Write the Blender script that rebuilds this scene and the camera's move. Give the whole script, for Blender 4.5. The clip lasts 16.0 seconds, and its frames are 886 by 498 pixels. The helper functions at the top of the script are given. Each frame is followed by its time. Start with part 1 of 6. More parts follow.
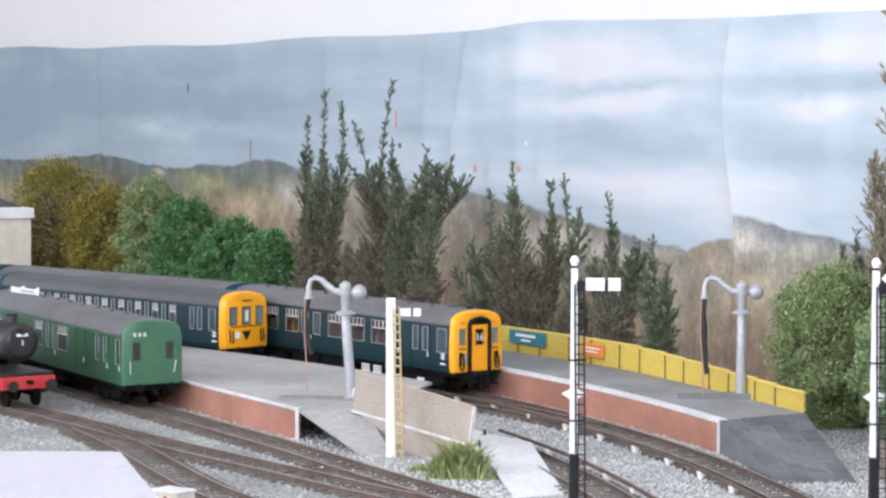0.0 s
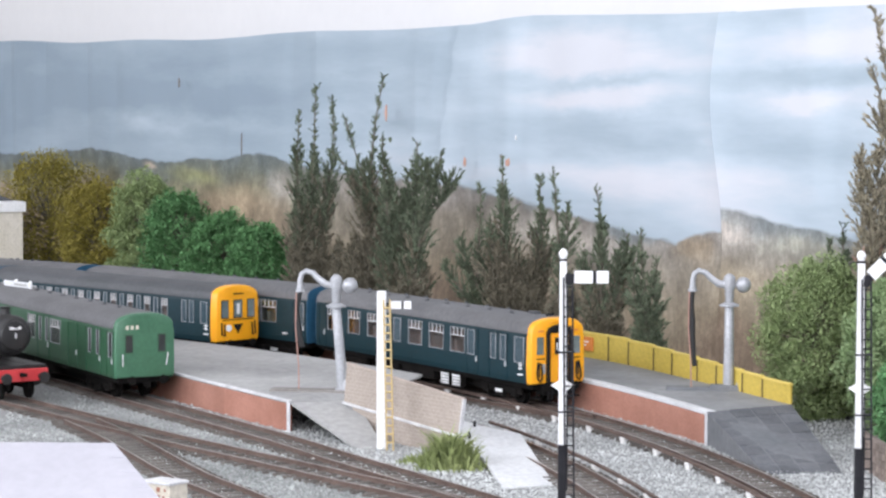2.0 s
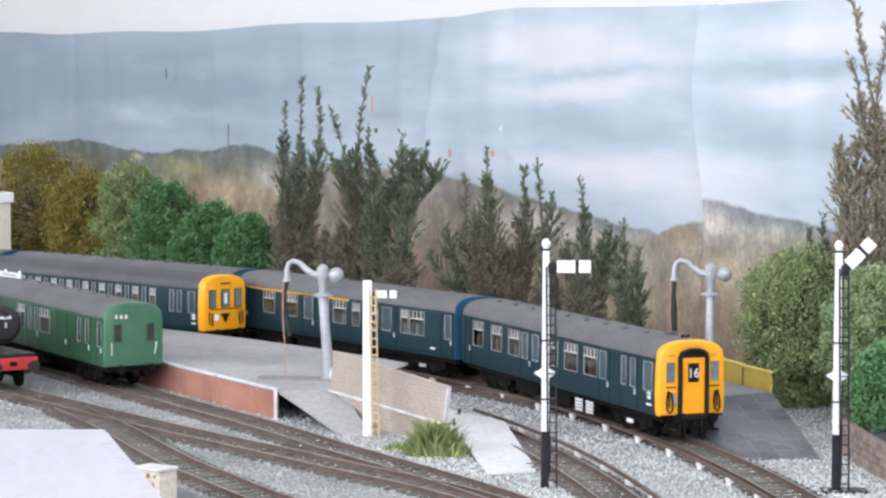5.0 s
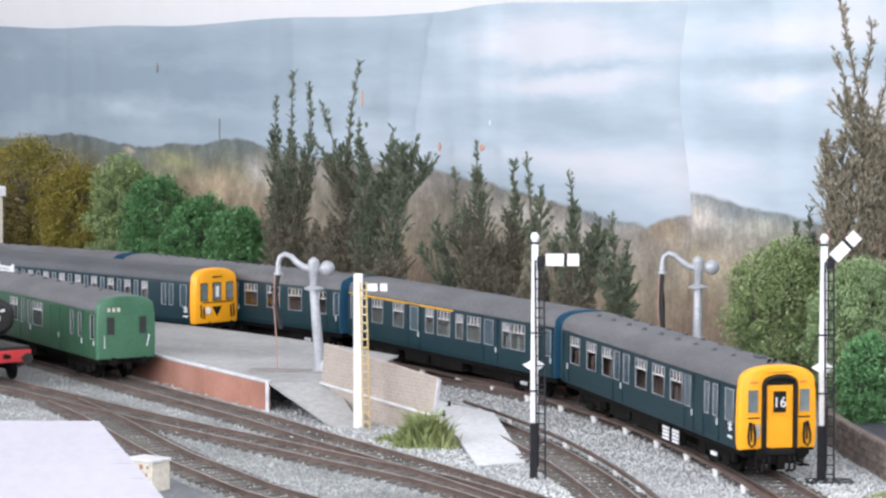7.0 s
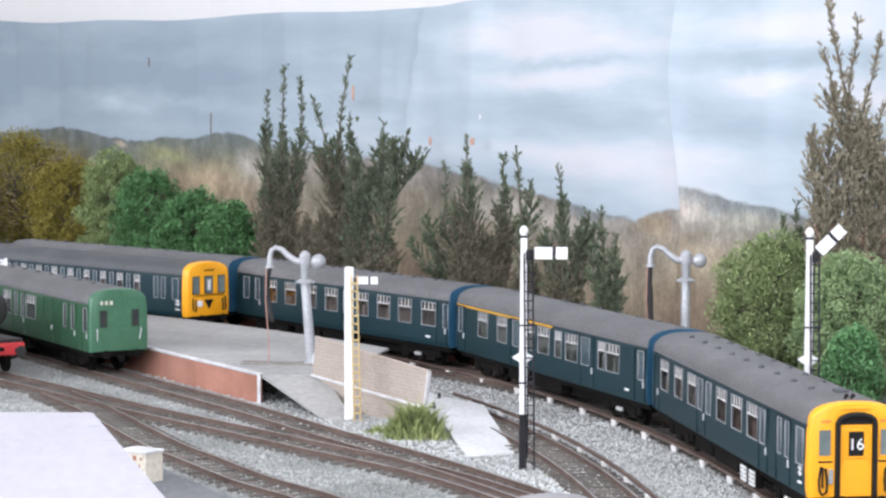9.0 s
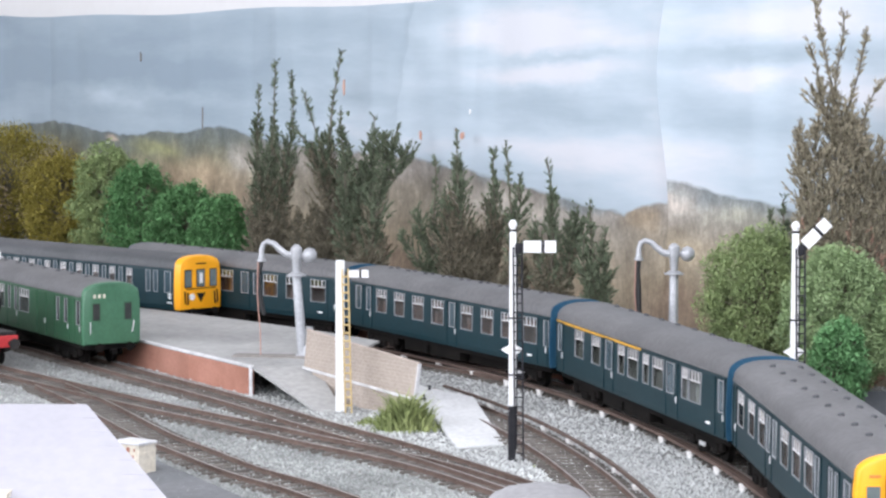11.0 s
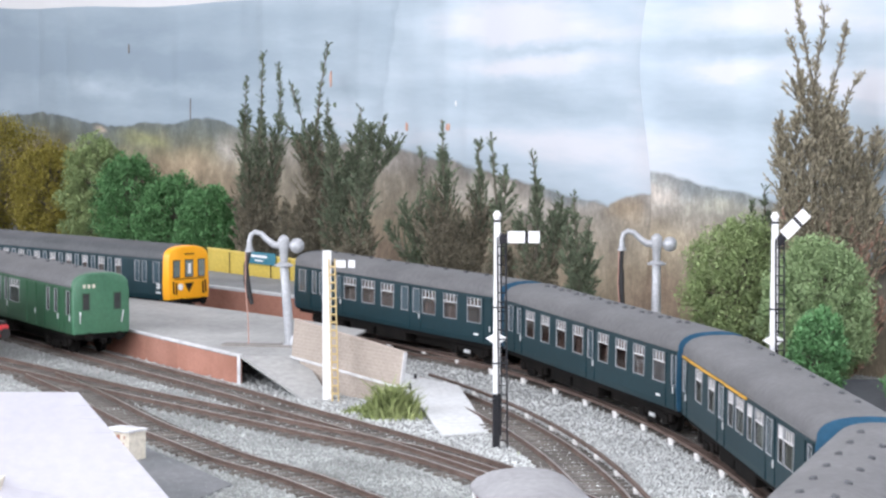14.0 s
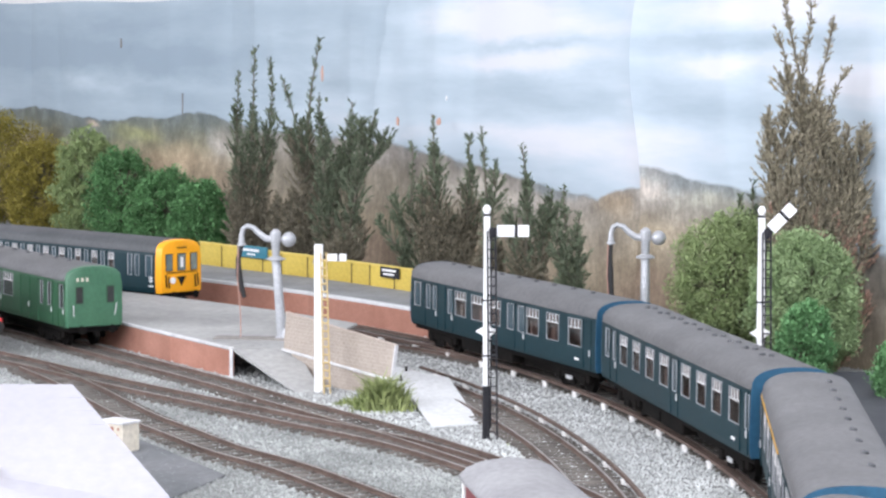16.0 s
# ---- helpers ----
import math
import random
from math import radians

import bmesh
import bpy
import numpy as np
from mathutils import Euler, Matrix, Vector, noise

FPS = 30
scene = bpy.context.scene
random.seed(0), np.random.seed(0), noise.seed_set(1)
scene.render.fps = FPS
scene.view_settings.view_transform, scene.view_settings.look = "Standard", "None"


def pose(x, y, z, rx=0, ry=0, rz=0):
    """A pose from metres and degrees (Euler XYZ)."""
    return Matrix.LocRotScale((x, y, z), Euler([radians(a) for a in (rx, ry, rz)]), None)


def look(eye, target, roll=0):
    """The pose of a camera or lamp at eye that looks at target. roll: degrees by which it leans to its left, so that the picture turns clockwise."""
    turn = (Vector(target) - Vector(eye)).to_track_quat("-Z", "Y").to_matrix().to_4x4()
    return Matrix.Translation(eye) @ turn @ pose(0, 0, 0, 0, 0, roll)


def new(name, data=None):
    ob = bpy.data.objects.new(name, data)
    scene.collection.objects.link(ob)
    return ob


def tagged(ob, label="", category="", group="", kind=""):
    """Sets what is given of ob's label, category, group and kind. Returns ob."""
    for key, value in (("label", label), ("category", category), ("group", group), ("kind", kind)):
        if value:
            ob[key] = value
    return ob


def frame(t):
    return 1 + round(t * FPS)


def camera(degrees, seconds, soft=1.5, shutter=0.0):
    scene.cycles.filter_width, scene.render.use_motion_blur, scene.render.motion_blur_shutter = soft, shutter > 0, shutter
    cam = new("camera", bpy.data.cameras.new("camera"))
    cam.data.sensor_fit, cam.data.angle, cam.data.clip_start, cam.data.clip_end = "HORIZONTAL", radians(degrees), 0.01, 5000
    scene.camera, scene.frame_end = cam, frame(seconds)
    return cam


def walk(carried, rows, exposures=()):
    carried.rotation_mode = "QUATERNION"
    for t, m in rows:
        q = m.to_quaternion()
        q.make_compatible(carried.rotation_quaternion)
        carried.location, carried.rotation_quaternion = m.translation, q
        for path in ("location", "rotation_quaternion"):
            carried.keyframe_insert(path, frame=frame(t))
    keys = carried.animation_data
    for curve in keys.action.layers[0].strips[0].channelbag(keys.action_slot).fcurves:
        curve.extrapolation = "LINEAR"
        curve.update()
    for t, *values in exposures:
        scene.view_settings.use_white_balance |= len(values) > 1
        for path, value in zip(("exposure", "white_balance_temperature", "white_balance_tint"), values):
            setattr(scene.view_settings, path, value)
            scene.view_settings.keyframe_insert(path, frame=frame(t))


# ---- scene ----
cam = camera(21.16, 16.0, soft=2.5)
walk(cam, [
    (0.0, look((-0.00151, 0.04488, 0.16792), (-0.02076, 1.24274, 0.09895), 0.215)),
    (1.0, look((-0.00134, 0.03956, 0.16823), (-0.01816, 1.23736, 0.09759), 0.210)),
    (2.0, look((-0.00110, 0.03448, 0.16839), (-0.01556, 1.23222, 0.09619), 0.194)),
    (3.0, look((-0.00094, 0.02887, 0.16862), (-0.01296, 1.22654, 0.09483), 0.184)),
    (4.0, look((-0.00076, 0.02323, 0.16899), (-0.01036, 1.22081, 0.09352), 0.181)),
    (5.0, look((-0.00052, 0.01736, 0.16932), (-0.00776, 1.21486, 0.09222), 0.178)),
    (6.0, look((-0.00035, 0.01165, 0.16972), (-0.00518, 1.20905, 0.09094), 0.176)),
    (7.0, look((-0.00018, 0.00589, 0.17012), (-0.00262, 1.20318, 0.08967), 0.174)),
    (8.0, look((-0.00000, 0.00008, 0.17053), (-0.00008, 1.19727, 0.08842), 0.172)),
    (9.0, look((0.00021, -0.00570, 0.17097), (0.00245, 1.19137, 0.08718), 0.172)),
    (10.0, look((0.00042, -0.01151, 0.17140), (0.00495, 1.18544, 0.08596), 0.173)),
    (11.0, look((0.00063, -0.01732, 0.17184), (0.00744, 1.17950, 0.08476), 0.174)),
    (12.0, look((0.00085, -0.02312, 0.17228), (0.00989, 1.17356, 0.08357), 0.174)),
    (13.0, look((0.00107, -0.02891, 0.17271), (0.01231, 1.16764, 0.08239), 0.175)),
    (14.0, look((0.00129, -0.03466, 0.17315), (0.01471, 1.16173, 0.08123), 0.176)),
    (15.0, look((0.00152, -0.04038, 0.17358), (0.01707, 1.15587, 0.08008), 0.177)),
    (16.0, look((0.00174, -0.04605, 0.17401), (0.01939, 1.15005, 0.07894), 0.177)),
], exposures=[(0.0, 0.05), (4.0, 0.04), (9.0, 0.10), (13.0, 0.14), (16.0, 0.20)])

# ---- light ----
# the room frame: u runs along the backdrop to the far end, d runs through the backdrop away from the camera
UX, UY = -0.481, 0.8767
P0X, P0Y = 0.244, 1.316
MM = 0.001


def room_matrix():
    return Matrix(((UX, UY, 0, P0X), (UY, -UX, 0, P0Y), (0, 0, 1, 0), (0, 0, 0, 1)))


ROOM = room_matrix()

world = bpy.data.worlds.new("sky")
scene.world = world
world.use_nodes = True
wn = world.node_tree
sky = wn.nodes.new("ShaderNodeTexSky")
sky.sky_type = "NISHITA"
sky.sun_disc = False
sky.sun_elevation, sky.sun_rotation = radians(50), radians(200)
wn.links.new(sky.outputs[0], wn.nodes["Background"].inputs[0])
wn.nodes["Background"].inputs[1].default_value = 0.12


def window_light(name, u, d, z, w, h, aim, power):
    data = bpy.data.lights.new(name, "AREA")
    data.shape, data.size, data.size_y, data.energy = "RECTANGLE", w, h, power
    data.color = (0.93, 0.935, 1.0)
    ob = new(name, data)
    a, b = ROOM @ Vector((u, d, z)), ROOM @ Vector(aim)
    ob.matrix_world = look(a, b)
    return ob


window_light("window_daylight_1", 0.65, -2.55, 0.75, 2.6, 1.1, (0.65, 0.0, 0.2), 60)
window_light("window_daylight_2", -1.15, -1.05, 0.8, 1.5, 1.1, (0.4, -0.4, 0.1), 28)


# ---- materials ----
def nodes_of(name):
    m = bpy.data.materials.new(name)
    m.use_nodes = True
    nt = m.node_tree
    return m, nt, nt.nodes["Principled BSDF"]


def noise_node(nt, scale, detail=4.0, rough=0.6, coord="Object", stretch=None):
    tc = nt.nodes.new("ShaderNodeTexCoord")
    n = nt.nodes.new("ShaderNodeTexNoise")
    n.inputs["Scale"].default_value = scale
    n.inputs["Detail"].default_value = detail
    n.inputs["Roughness"].default_value = rough
    if stretch:
        mp = nt.nodes.new("ShaderNodeMapping")
        mp.inputs["Scale"].default_value = stretch
        nt.links.new(tc.outputs[coord], mp.inputs[0])
        nt.links.new(mp.outputs[0], n.inputs["Vector"])
    else:
        nt.links.new(tc.outputs[coord], n.inputs["Vector"])
    return n


def ramp_node(nt, stops, mode="LINEAR"):
    r = nt.nodes.new("ShaderNodeValToRGB")
    r.color_ramp.interpolation = mode
    e = r.color_ramp.elements
    while len(e) < len(stops):
        e.new(0.5)
    for k, (p, c) in enumerate(stops):
        e[k].position = p
        e[k].color = (*c, 1) if len(c) == 3 else c
    return r


def mixed(nt, a, b, fac, mode="MIX"):
    n = nt.nodes.new("ShaderNodeMix")
    n.data_type, n.blend_type = "RGBA", mode
    for k, s in ((6, a), (7, b)):
        if isinstance(s, tuple):
            n.inputs[k].default_value = (*s, 1)
        else:
            nt.links.new(s, n.inputs[k])
    if isinstance(fac, float):
        n.inputs[0].default_value = fac
    else:
        nt.links.new(fac, n.inputs[0])
    return n.outputs[2]


def surface(name, dark, light, rough=0.6, coarse=60.0, fine=900.0, metal=0.0, bump=0.15, spec=0.5, island=0.0, per_object=0.0, vary=0.7):
    """A painted or raw surface: colour drifts between dark and light at two scales, with fine relief."""
    m, nt, b = nodes_of(name)
    n1, n2 = noise_node(nt, coarse), noise_node(nt, fine, 3.0)
    r1 = ramp_node(nt, [(0.3, dark), (0.7, light)])
    nt.links.new(n1.outputs["Fac"], r1.inputs[0])
    r2 = ramp_node(nt, [(0.25, (0.72, 0.72, 0.72)), (0.75, (1.2, 1.2, 1.2))])
    nt.links.new(n2.outputs["Fac"], r2.inputs[0])
    col = mixed(nt, r1.outputs[0], r2.outputs[0], vary, "MULTIPLY")
    for amount, node, out in ((island, "ShaderNodeNewGeometry", "Random Per Island"), (per_object, "ShaderNodeObjectInfo", "Random")):
        if amount:
            g = nt.nodes.new(node)
            lo, hi = 1 - amount, 1 + amount
            r3 = ramp_node(nt, [(0.0, (lo, lo, lo)), (1.0, (hi, hi, hi))])
            nt.links.new(g.outputs[out], r3.inputs[0])
            col = mixed(nt, col, r3.outputs[0], 1.0, "MULTIPLY")
    nt.links.new(col, b.inputs["Base Color"])
    b.inputs["Roughness"].default_value = rough
    b.inputs["Metallic"].default_value = metal
    b.inputs["Specular IOR Level"].default_value = spec
    if bump:
        bp = nt.nodes.new("ShaderNodeBump")
        bp.inputs["Strength"].default_value = bump
        bp.inputs["Distance"].default_value = 0.0006
        nt.links.new(n2.outputs["Fac"], bp.inputs["Height"])
        nt.links.new(bp.outputs[0], b.inputs["Normal"])
    return m


def glass_material():
    m, nt, b = nodes_of("pane_glass")
    out = nt.nodes["Material Output"]
    tr, gl, mx = (nt.nodes.new("ShaderNodeBsdf" + k) for k in ("Transparent", "Glossy", "Transparent"))
    mix = nt.nodes.new("ShaderNodeMixShader")
    tr.inputs[0].default_value = (0.72, 0.76, 0.76, 1)
    gl.inputs["Roughness"].default_value = 0.08
    mix.inputs[0].default_value = 0.14
    nt.links.new(tr.outputs[0], mix.inputs[1])
    nt.links.new(gl.outputs[0], mix.inputs[2])
    nt.links.new(mix.outputs[0], out.inputs[0])
    return m


M = dict(
    blue=surface("rail_blue_paint", (0.0058, 0.026, 0.034), (0.0085, 0.033, 0.043), 0.5, 30, 500, bump=0.03, spec=0.32),
    blue_end=surface("bright_blue_end_paint", (0.022, 0.085, 0.15), (0.032, 0.105, 0.18), 0.4, 30, 500, bump=0.03),
    roof=surface("weathered_grey_roof", (0.10, 0.10, 0.105), (0.15, 0.15, 0.155), 0.6, 25, 400, bump=0.06),
    roof_dark=surface("dark_grey_roof", (0.06, 0.065, 0.07), (0.09, 0.092, 0.1), 0.6, 25, 400, bump=0.06),
    yellow=surface("warning_yellow_paint", (0.88, 0.37, 0.010), (0.94, 0.42, 0.016), 0.4, 30, 600, bump=0.0, vary=0.15),
    cream_line=surface("first_class_yellow_line", (0.7, 0.36, 0.03), (0.76, 0.42, 0.05), 0.5),
    black=surface("black_plastic", (0.008, 0.008, 0.009), (0.018, 0.016, 0.015), 0.6, 40, 700, spec=0.2),
    gear=surface("underframe_black", (0.006, 0.006, 0.006), (0.014, 0.012, 0.011), 0.85, 60, 900, spec=0.08),
    white=surface("white_paint", (0.78, 0.78, 0.78), (0.86, 0.86, 0.86), 0.45, 60, 800, bump=0.04),
    bright=surface("bright_alloy", (0.55, 0.56, 0.57), (0.7, 0.71, 0.72), 0.35, 60, 800, metal=0.3, bump=0.02),
    seat=surface("maroon_seat_moulding", (0.48, 0.24, 0.20), (0.60, 0.34, 0.29), 0.6),
    inside=surface("pale_interior_plastic", (0.6, 0.54, 0.48), (0.7, 0.64, 0.58), 0.6),
    green=surface("malachite_green_paint", (0.025, 0.083, 0.042), (0.035, 0.103, 0.053), 0.4, 40, 500, bump=0.03),
    # lighter copy of the body green: the lit end is put into the colour
    green_end_lit=surface("green_paint_lit_end", (0.047, 0.140, 0.078), (0.06, 0.165, 0.095), 0.4, 40, 500, bump=0.03),
    red=surface("buffer_beam_red", (0.50, 0.035, 0.04), (0.60, 0.055, 0.06), 0.45),
    loco=surface("soot_black_paint", (0.012, 0.012, 0.013), (0.03, 0.028, 0.027), 0.5, 60, 700),
    rail=surface("rusty_rail_side", (0.095, 0.064, 0.052), (0.17, 0.12, 0.10), 0.65, 60, 600, metal=0.3),
    sleeper=surface("sleeper_brown_plastic", (0.09, 0.078, 0.068), (0.17, 0.155, 0.14), 0.85, 80, 900, per_object=0.25),
    ballast=surface("ballast_bed", (0.23, 0.235, 0.23), (0.36, 0.365, 0.36), 0.9, 25, 500, bump=0.5),
    stones=surface("ballast_chips", (0.40, 0.415, 0.41), (0.64, 0.66, 0.65), 0.9, 14, 300, bump=0.0, island=0.3),
    stones_old=surface("old_ballast_chips", (0.22, 0.235, 0.225), (0.45, 0.47, 0.455), 0.9, 18, 300, bump=0.0, island=0.38),
    pots=surface("white_porcelain_pot", (0.75, 0.74, 0.72), (0.85, 0.84, 0.82), 0.35, bump=0.0),
    paving=surface("grey_platform_paving", (0.30, 0.30, 0.295), (0.42, 0.42, 0.41), 0.85, 18, 260, bump=0.2),
    paving_dark=surface("dark_slate_paving", (0.13, 0.14, 0.15), (0.20, 0.205, 0.215), 0.85, 20, 300, bump=0.2),
    card=surface("pale_grey_card", (0.56, 0.57, 0.58), (0.69, 0.70, 0.71), 0.8, 22, 400, bump=0.08),
    card_white=surface("white_card_edge", (0.50, 0.50, 0.51), (0.72, 0.72, 0.73), 0.8, 120),
    brick=surface("red_brick_paper", (0.29, 0.13, 0.09), (0.42, 0.205, 0.15), 0.8, 30, 700, bump=0.1, per_object=0.12),
    buff=surface("buff_brick_paper", (0.32, 0.275, 0.235), (0.40, 0.345, 0.30), 0.8, 30, 700, bump=0.1),
    buff_joint=surface("buff_joint", (0.42, 0.35, 0.30), (0.50, 0.42, 0.37), 0.85),
    fence=surface("faded_yellow_fence", (0.50, 0.36, 0.055), (0.62, 0.47, 0.10), 0.6, 25, 500, per_object=0.06),
    fence_cap=surface("fence_cap_yellow", (0.62, 0.47, 0.10), (0.72, 0.56, 0.16), 0.6),
    fence_gap=surface("fence_batten_brown", (0.10, 0.075, 0.025), (0.16, 0.12, 0.04), 0.7),
    sign_blue=surface("teal_sign", (0.03, 0.16, 0.22), (0.05, 0.2, 0.26), 0.5),
    sign_orange=surface("orange_sign", (0.65, 0.20, 0.04), (0.72, 0.26, 0.06), 0.5),
    silver=surface("silver_grey_paint", (0.34, 0.35, 0.37), (0.46, 0.47, 0.49), 0.4, 60, 600, metal=0.25),
    hose=surface("black_rubber_hose", (0.012, 0.012, 0.013), (0.03, 0.03, 0.03), 0.6),
    rust=surface("rusty_chain", (0.36, 0.20, 0.16), (0.46, 0.28, 0.23), 0.7),
    ladder=surface("ochre_ladder", (0.50, 0.36, 0.15), (0.60, 0.46, 0.22), 0.6),
    iron=surface("dark_iron", (0.012, 0.012, 0.015), (0.03, 0.03, 0.036), 0.6, spec=0.25),
    twig=surface("twig_bark", (0.10, 0.09, 0.07), (0.15, 0.13, 0.10), 0.9),
    leaf_dark=surface("dark_conifer_leaf", (0.11, 0.14, 0.092), (0.175, 0.205, 0.138), 0.8, 120, 300, bump=0, island=0.4, spec=0.12),
    leaf_brown=surface("brown_dry_leaf", (0.155, 0.142, 0.105), (0.235, 0.21, 0.155), 0.85, 120, 300, bump=0, island=0.4, spec=0.12),
    leaf_umber=surface("olive_brown_leaf", (0.24, 0.215, 0.155), (0.34, 0.30, 0.22), 0.85, 60, 300, bump=0, island=0.4, spec=0.12),
    leaf_rust=surface("rust_red_leaf", (0.36, 0.23, 0.175), (0.47, 0.31, 0.24), 0.85, 120, 300, bump=0, island=0.4, spec=0.12),
    leaf_bright=surface("bright_green_leaf", (0.105, 0.235, 0.095), (0.145, 0.295, 0.125), 0.75, 120, 300, bump=0, island=0.4, spec=0.12),
    leaf_olive=surface("olive_yellow_leaf", (0.25, 0.215, 0.045), (0.33, 0.28, 0.075), 0.8, 120, 300, bump=0, island=0.4, spec=0.12),
    leaf_mid=surface("mid_green_leaf", (0.255, 0.33, 0.15), (0.32, 0.395, 0.185), 0.8, 120, 300, bump=0, island=0.2, spec=0.12),
    leaf_fresh=surface("fresh_green_leaf", (0.14, 0.30, 0.13), (0.185, 0.365, 0.165), 0.8, 120, 300, bump=0, island=0.3, spec=0.12),
    window_frame=surface("dull_alloy_window_frame", (0.30, 0.31, 0.33), (0.50, 0.50, 0.52), 0.4, 90, 500, metal=0.3, bump=0.02),
    vent=surface("pale_vent_bars", (0.66, 0.65, 0.65), (0.80, 0.78, 0.78), 0.5, 90, 500),
    leaf_pale=surface("pale_green_leaf", (0.27, 0.37, 0.185), (0.33, 0.43, 0.225), 0.8, 120, 300, bump=0, island=0.2, spec=0.12),
    grass=surface("grass_tuft_green", (0.20, 0.25, 0.09), (0.32, 0.36, 0.15), 0.8, 60, 500, bump=0, island=0.35),
    wall=surface("white_wall_paint", (0.66, 0.655, 0.66), (0.70, 0.695, 0.70), 0.8, 4, 80, bump=0.02, vary=0.06),
    floor=surface("grey_carpet", (0.20, 0.18, 0.16), (0.28, 0.25, 0.22), 0.95, 20, 300, bump=0.4),
    stone=surface("rough_stone", (0.15, 0.12, 0.10), (0.26, 0.21, 0.18), 0.9, 60, 500, per_object=0.3),
    road=surface("dark_tarmac", (0.05, 0.055, 0.065), (0.085, 0.09, 0.10), 0.85, 20, 500),
    tin=surface("white_roof_sheet", (0.39, 0.385, 0.425), (0.44, 0.435, 0.475), 0.55, 9, 200, bump=0.03, vary=0.25),
    maroon=surface("maroon_roof", (0.15, 0.03, 0.035), (0.2, 0.045, 0.05), 0.6),
    cream=surface("cream_render", (0.60, 0.55, 0.45), (0.72, 0.67, 0.58), 0.8, 60, 500),
    glass=glass_material(),
)
M["paving_far"] = surface("dark_grey_platform_paving", (0.19, 0.195, 0.20), (0.29, 0.295, 0.30), 0.85, 24, 260, bump=0.2)
M["paving_slab"] = surface("dark_slab", (0.095, 0.10, 0.11), (0.145, 0.15, 0.16), 0.85, 60, 500, bump=0.2, per_object=0.14)
M["plinth"] = surface("grey_brown_plinth", (0.19, 0.175, 0.16), (0.28, 0.26, 0.245), 0.85, 60, 400, bump=0.2)
M["scrap"] = surface("faded_orange_scrap", (0.50, 0.27, 0.20), (0.60, 0.38, 0.30), 0.8)
M["roof_pale"] = surface("pale_dusty_roof", (0.22, 0.22, 0.23), (0.30, 0.30, 0.31), 0.7, 30, 400, bump=0.05)
M["steel"] = surface("worn_rail_head", (0.30, 0.25, 0.22), (0.46, 0.42, 0.40), 0.35, 60, 600, metal=0.7, bump=0.02)


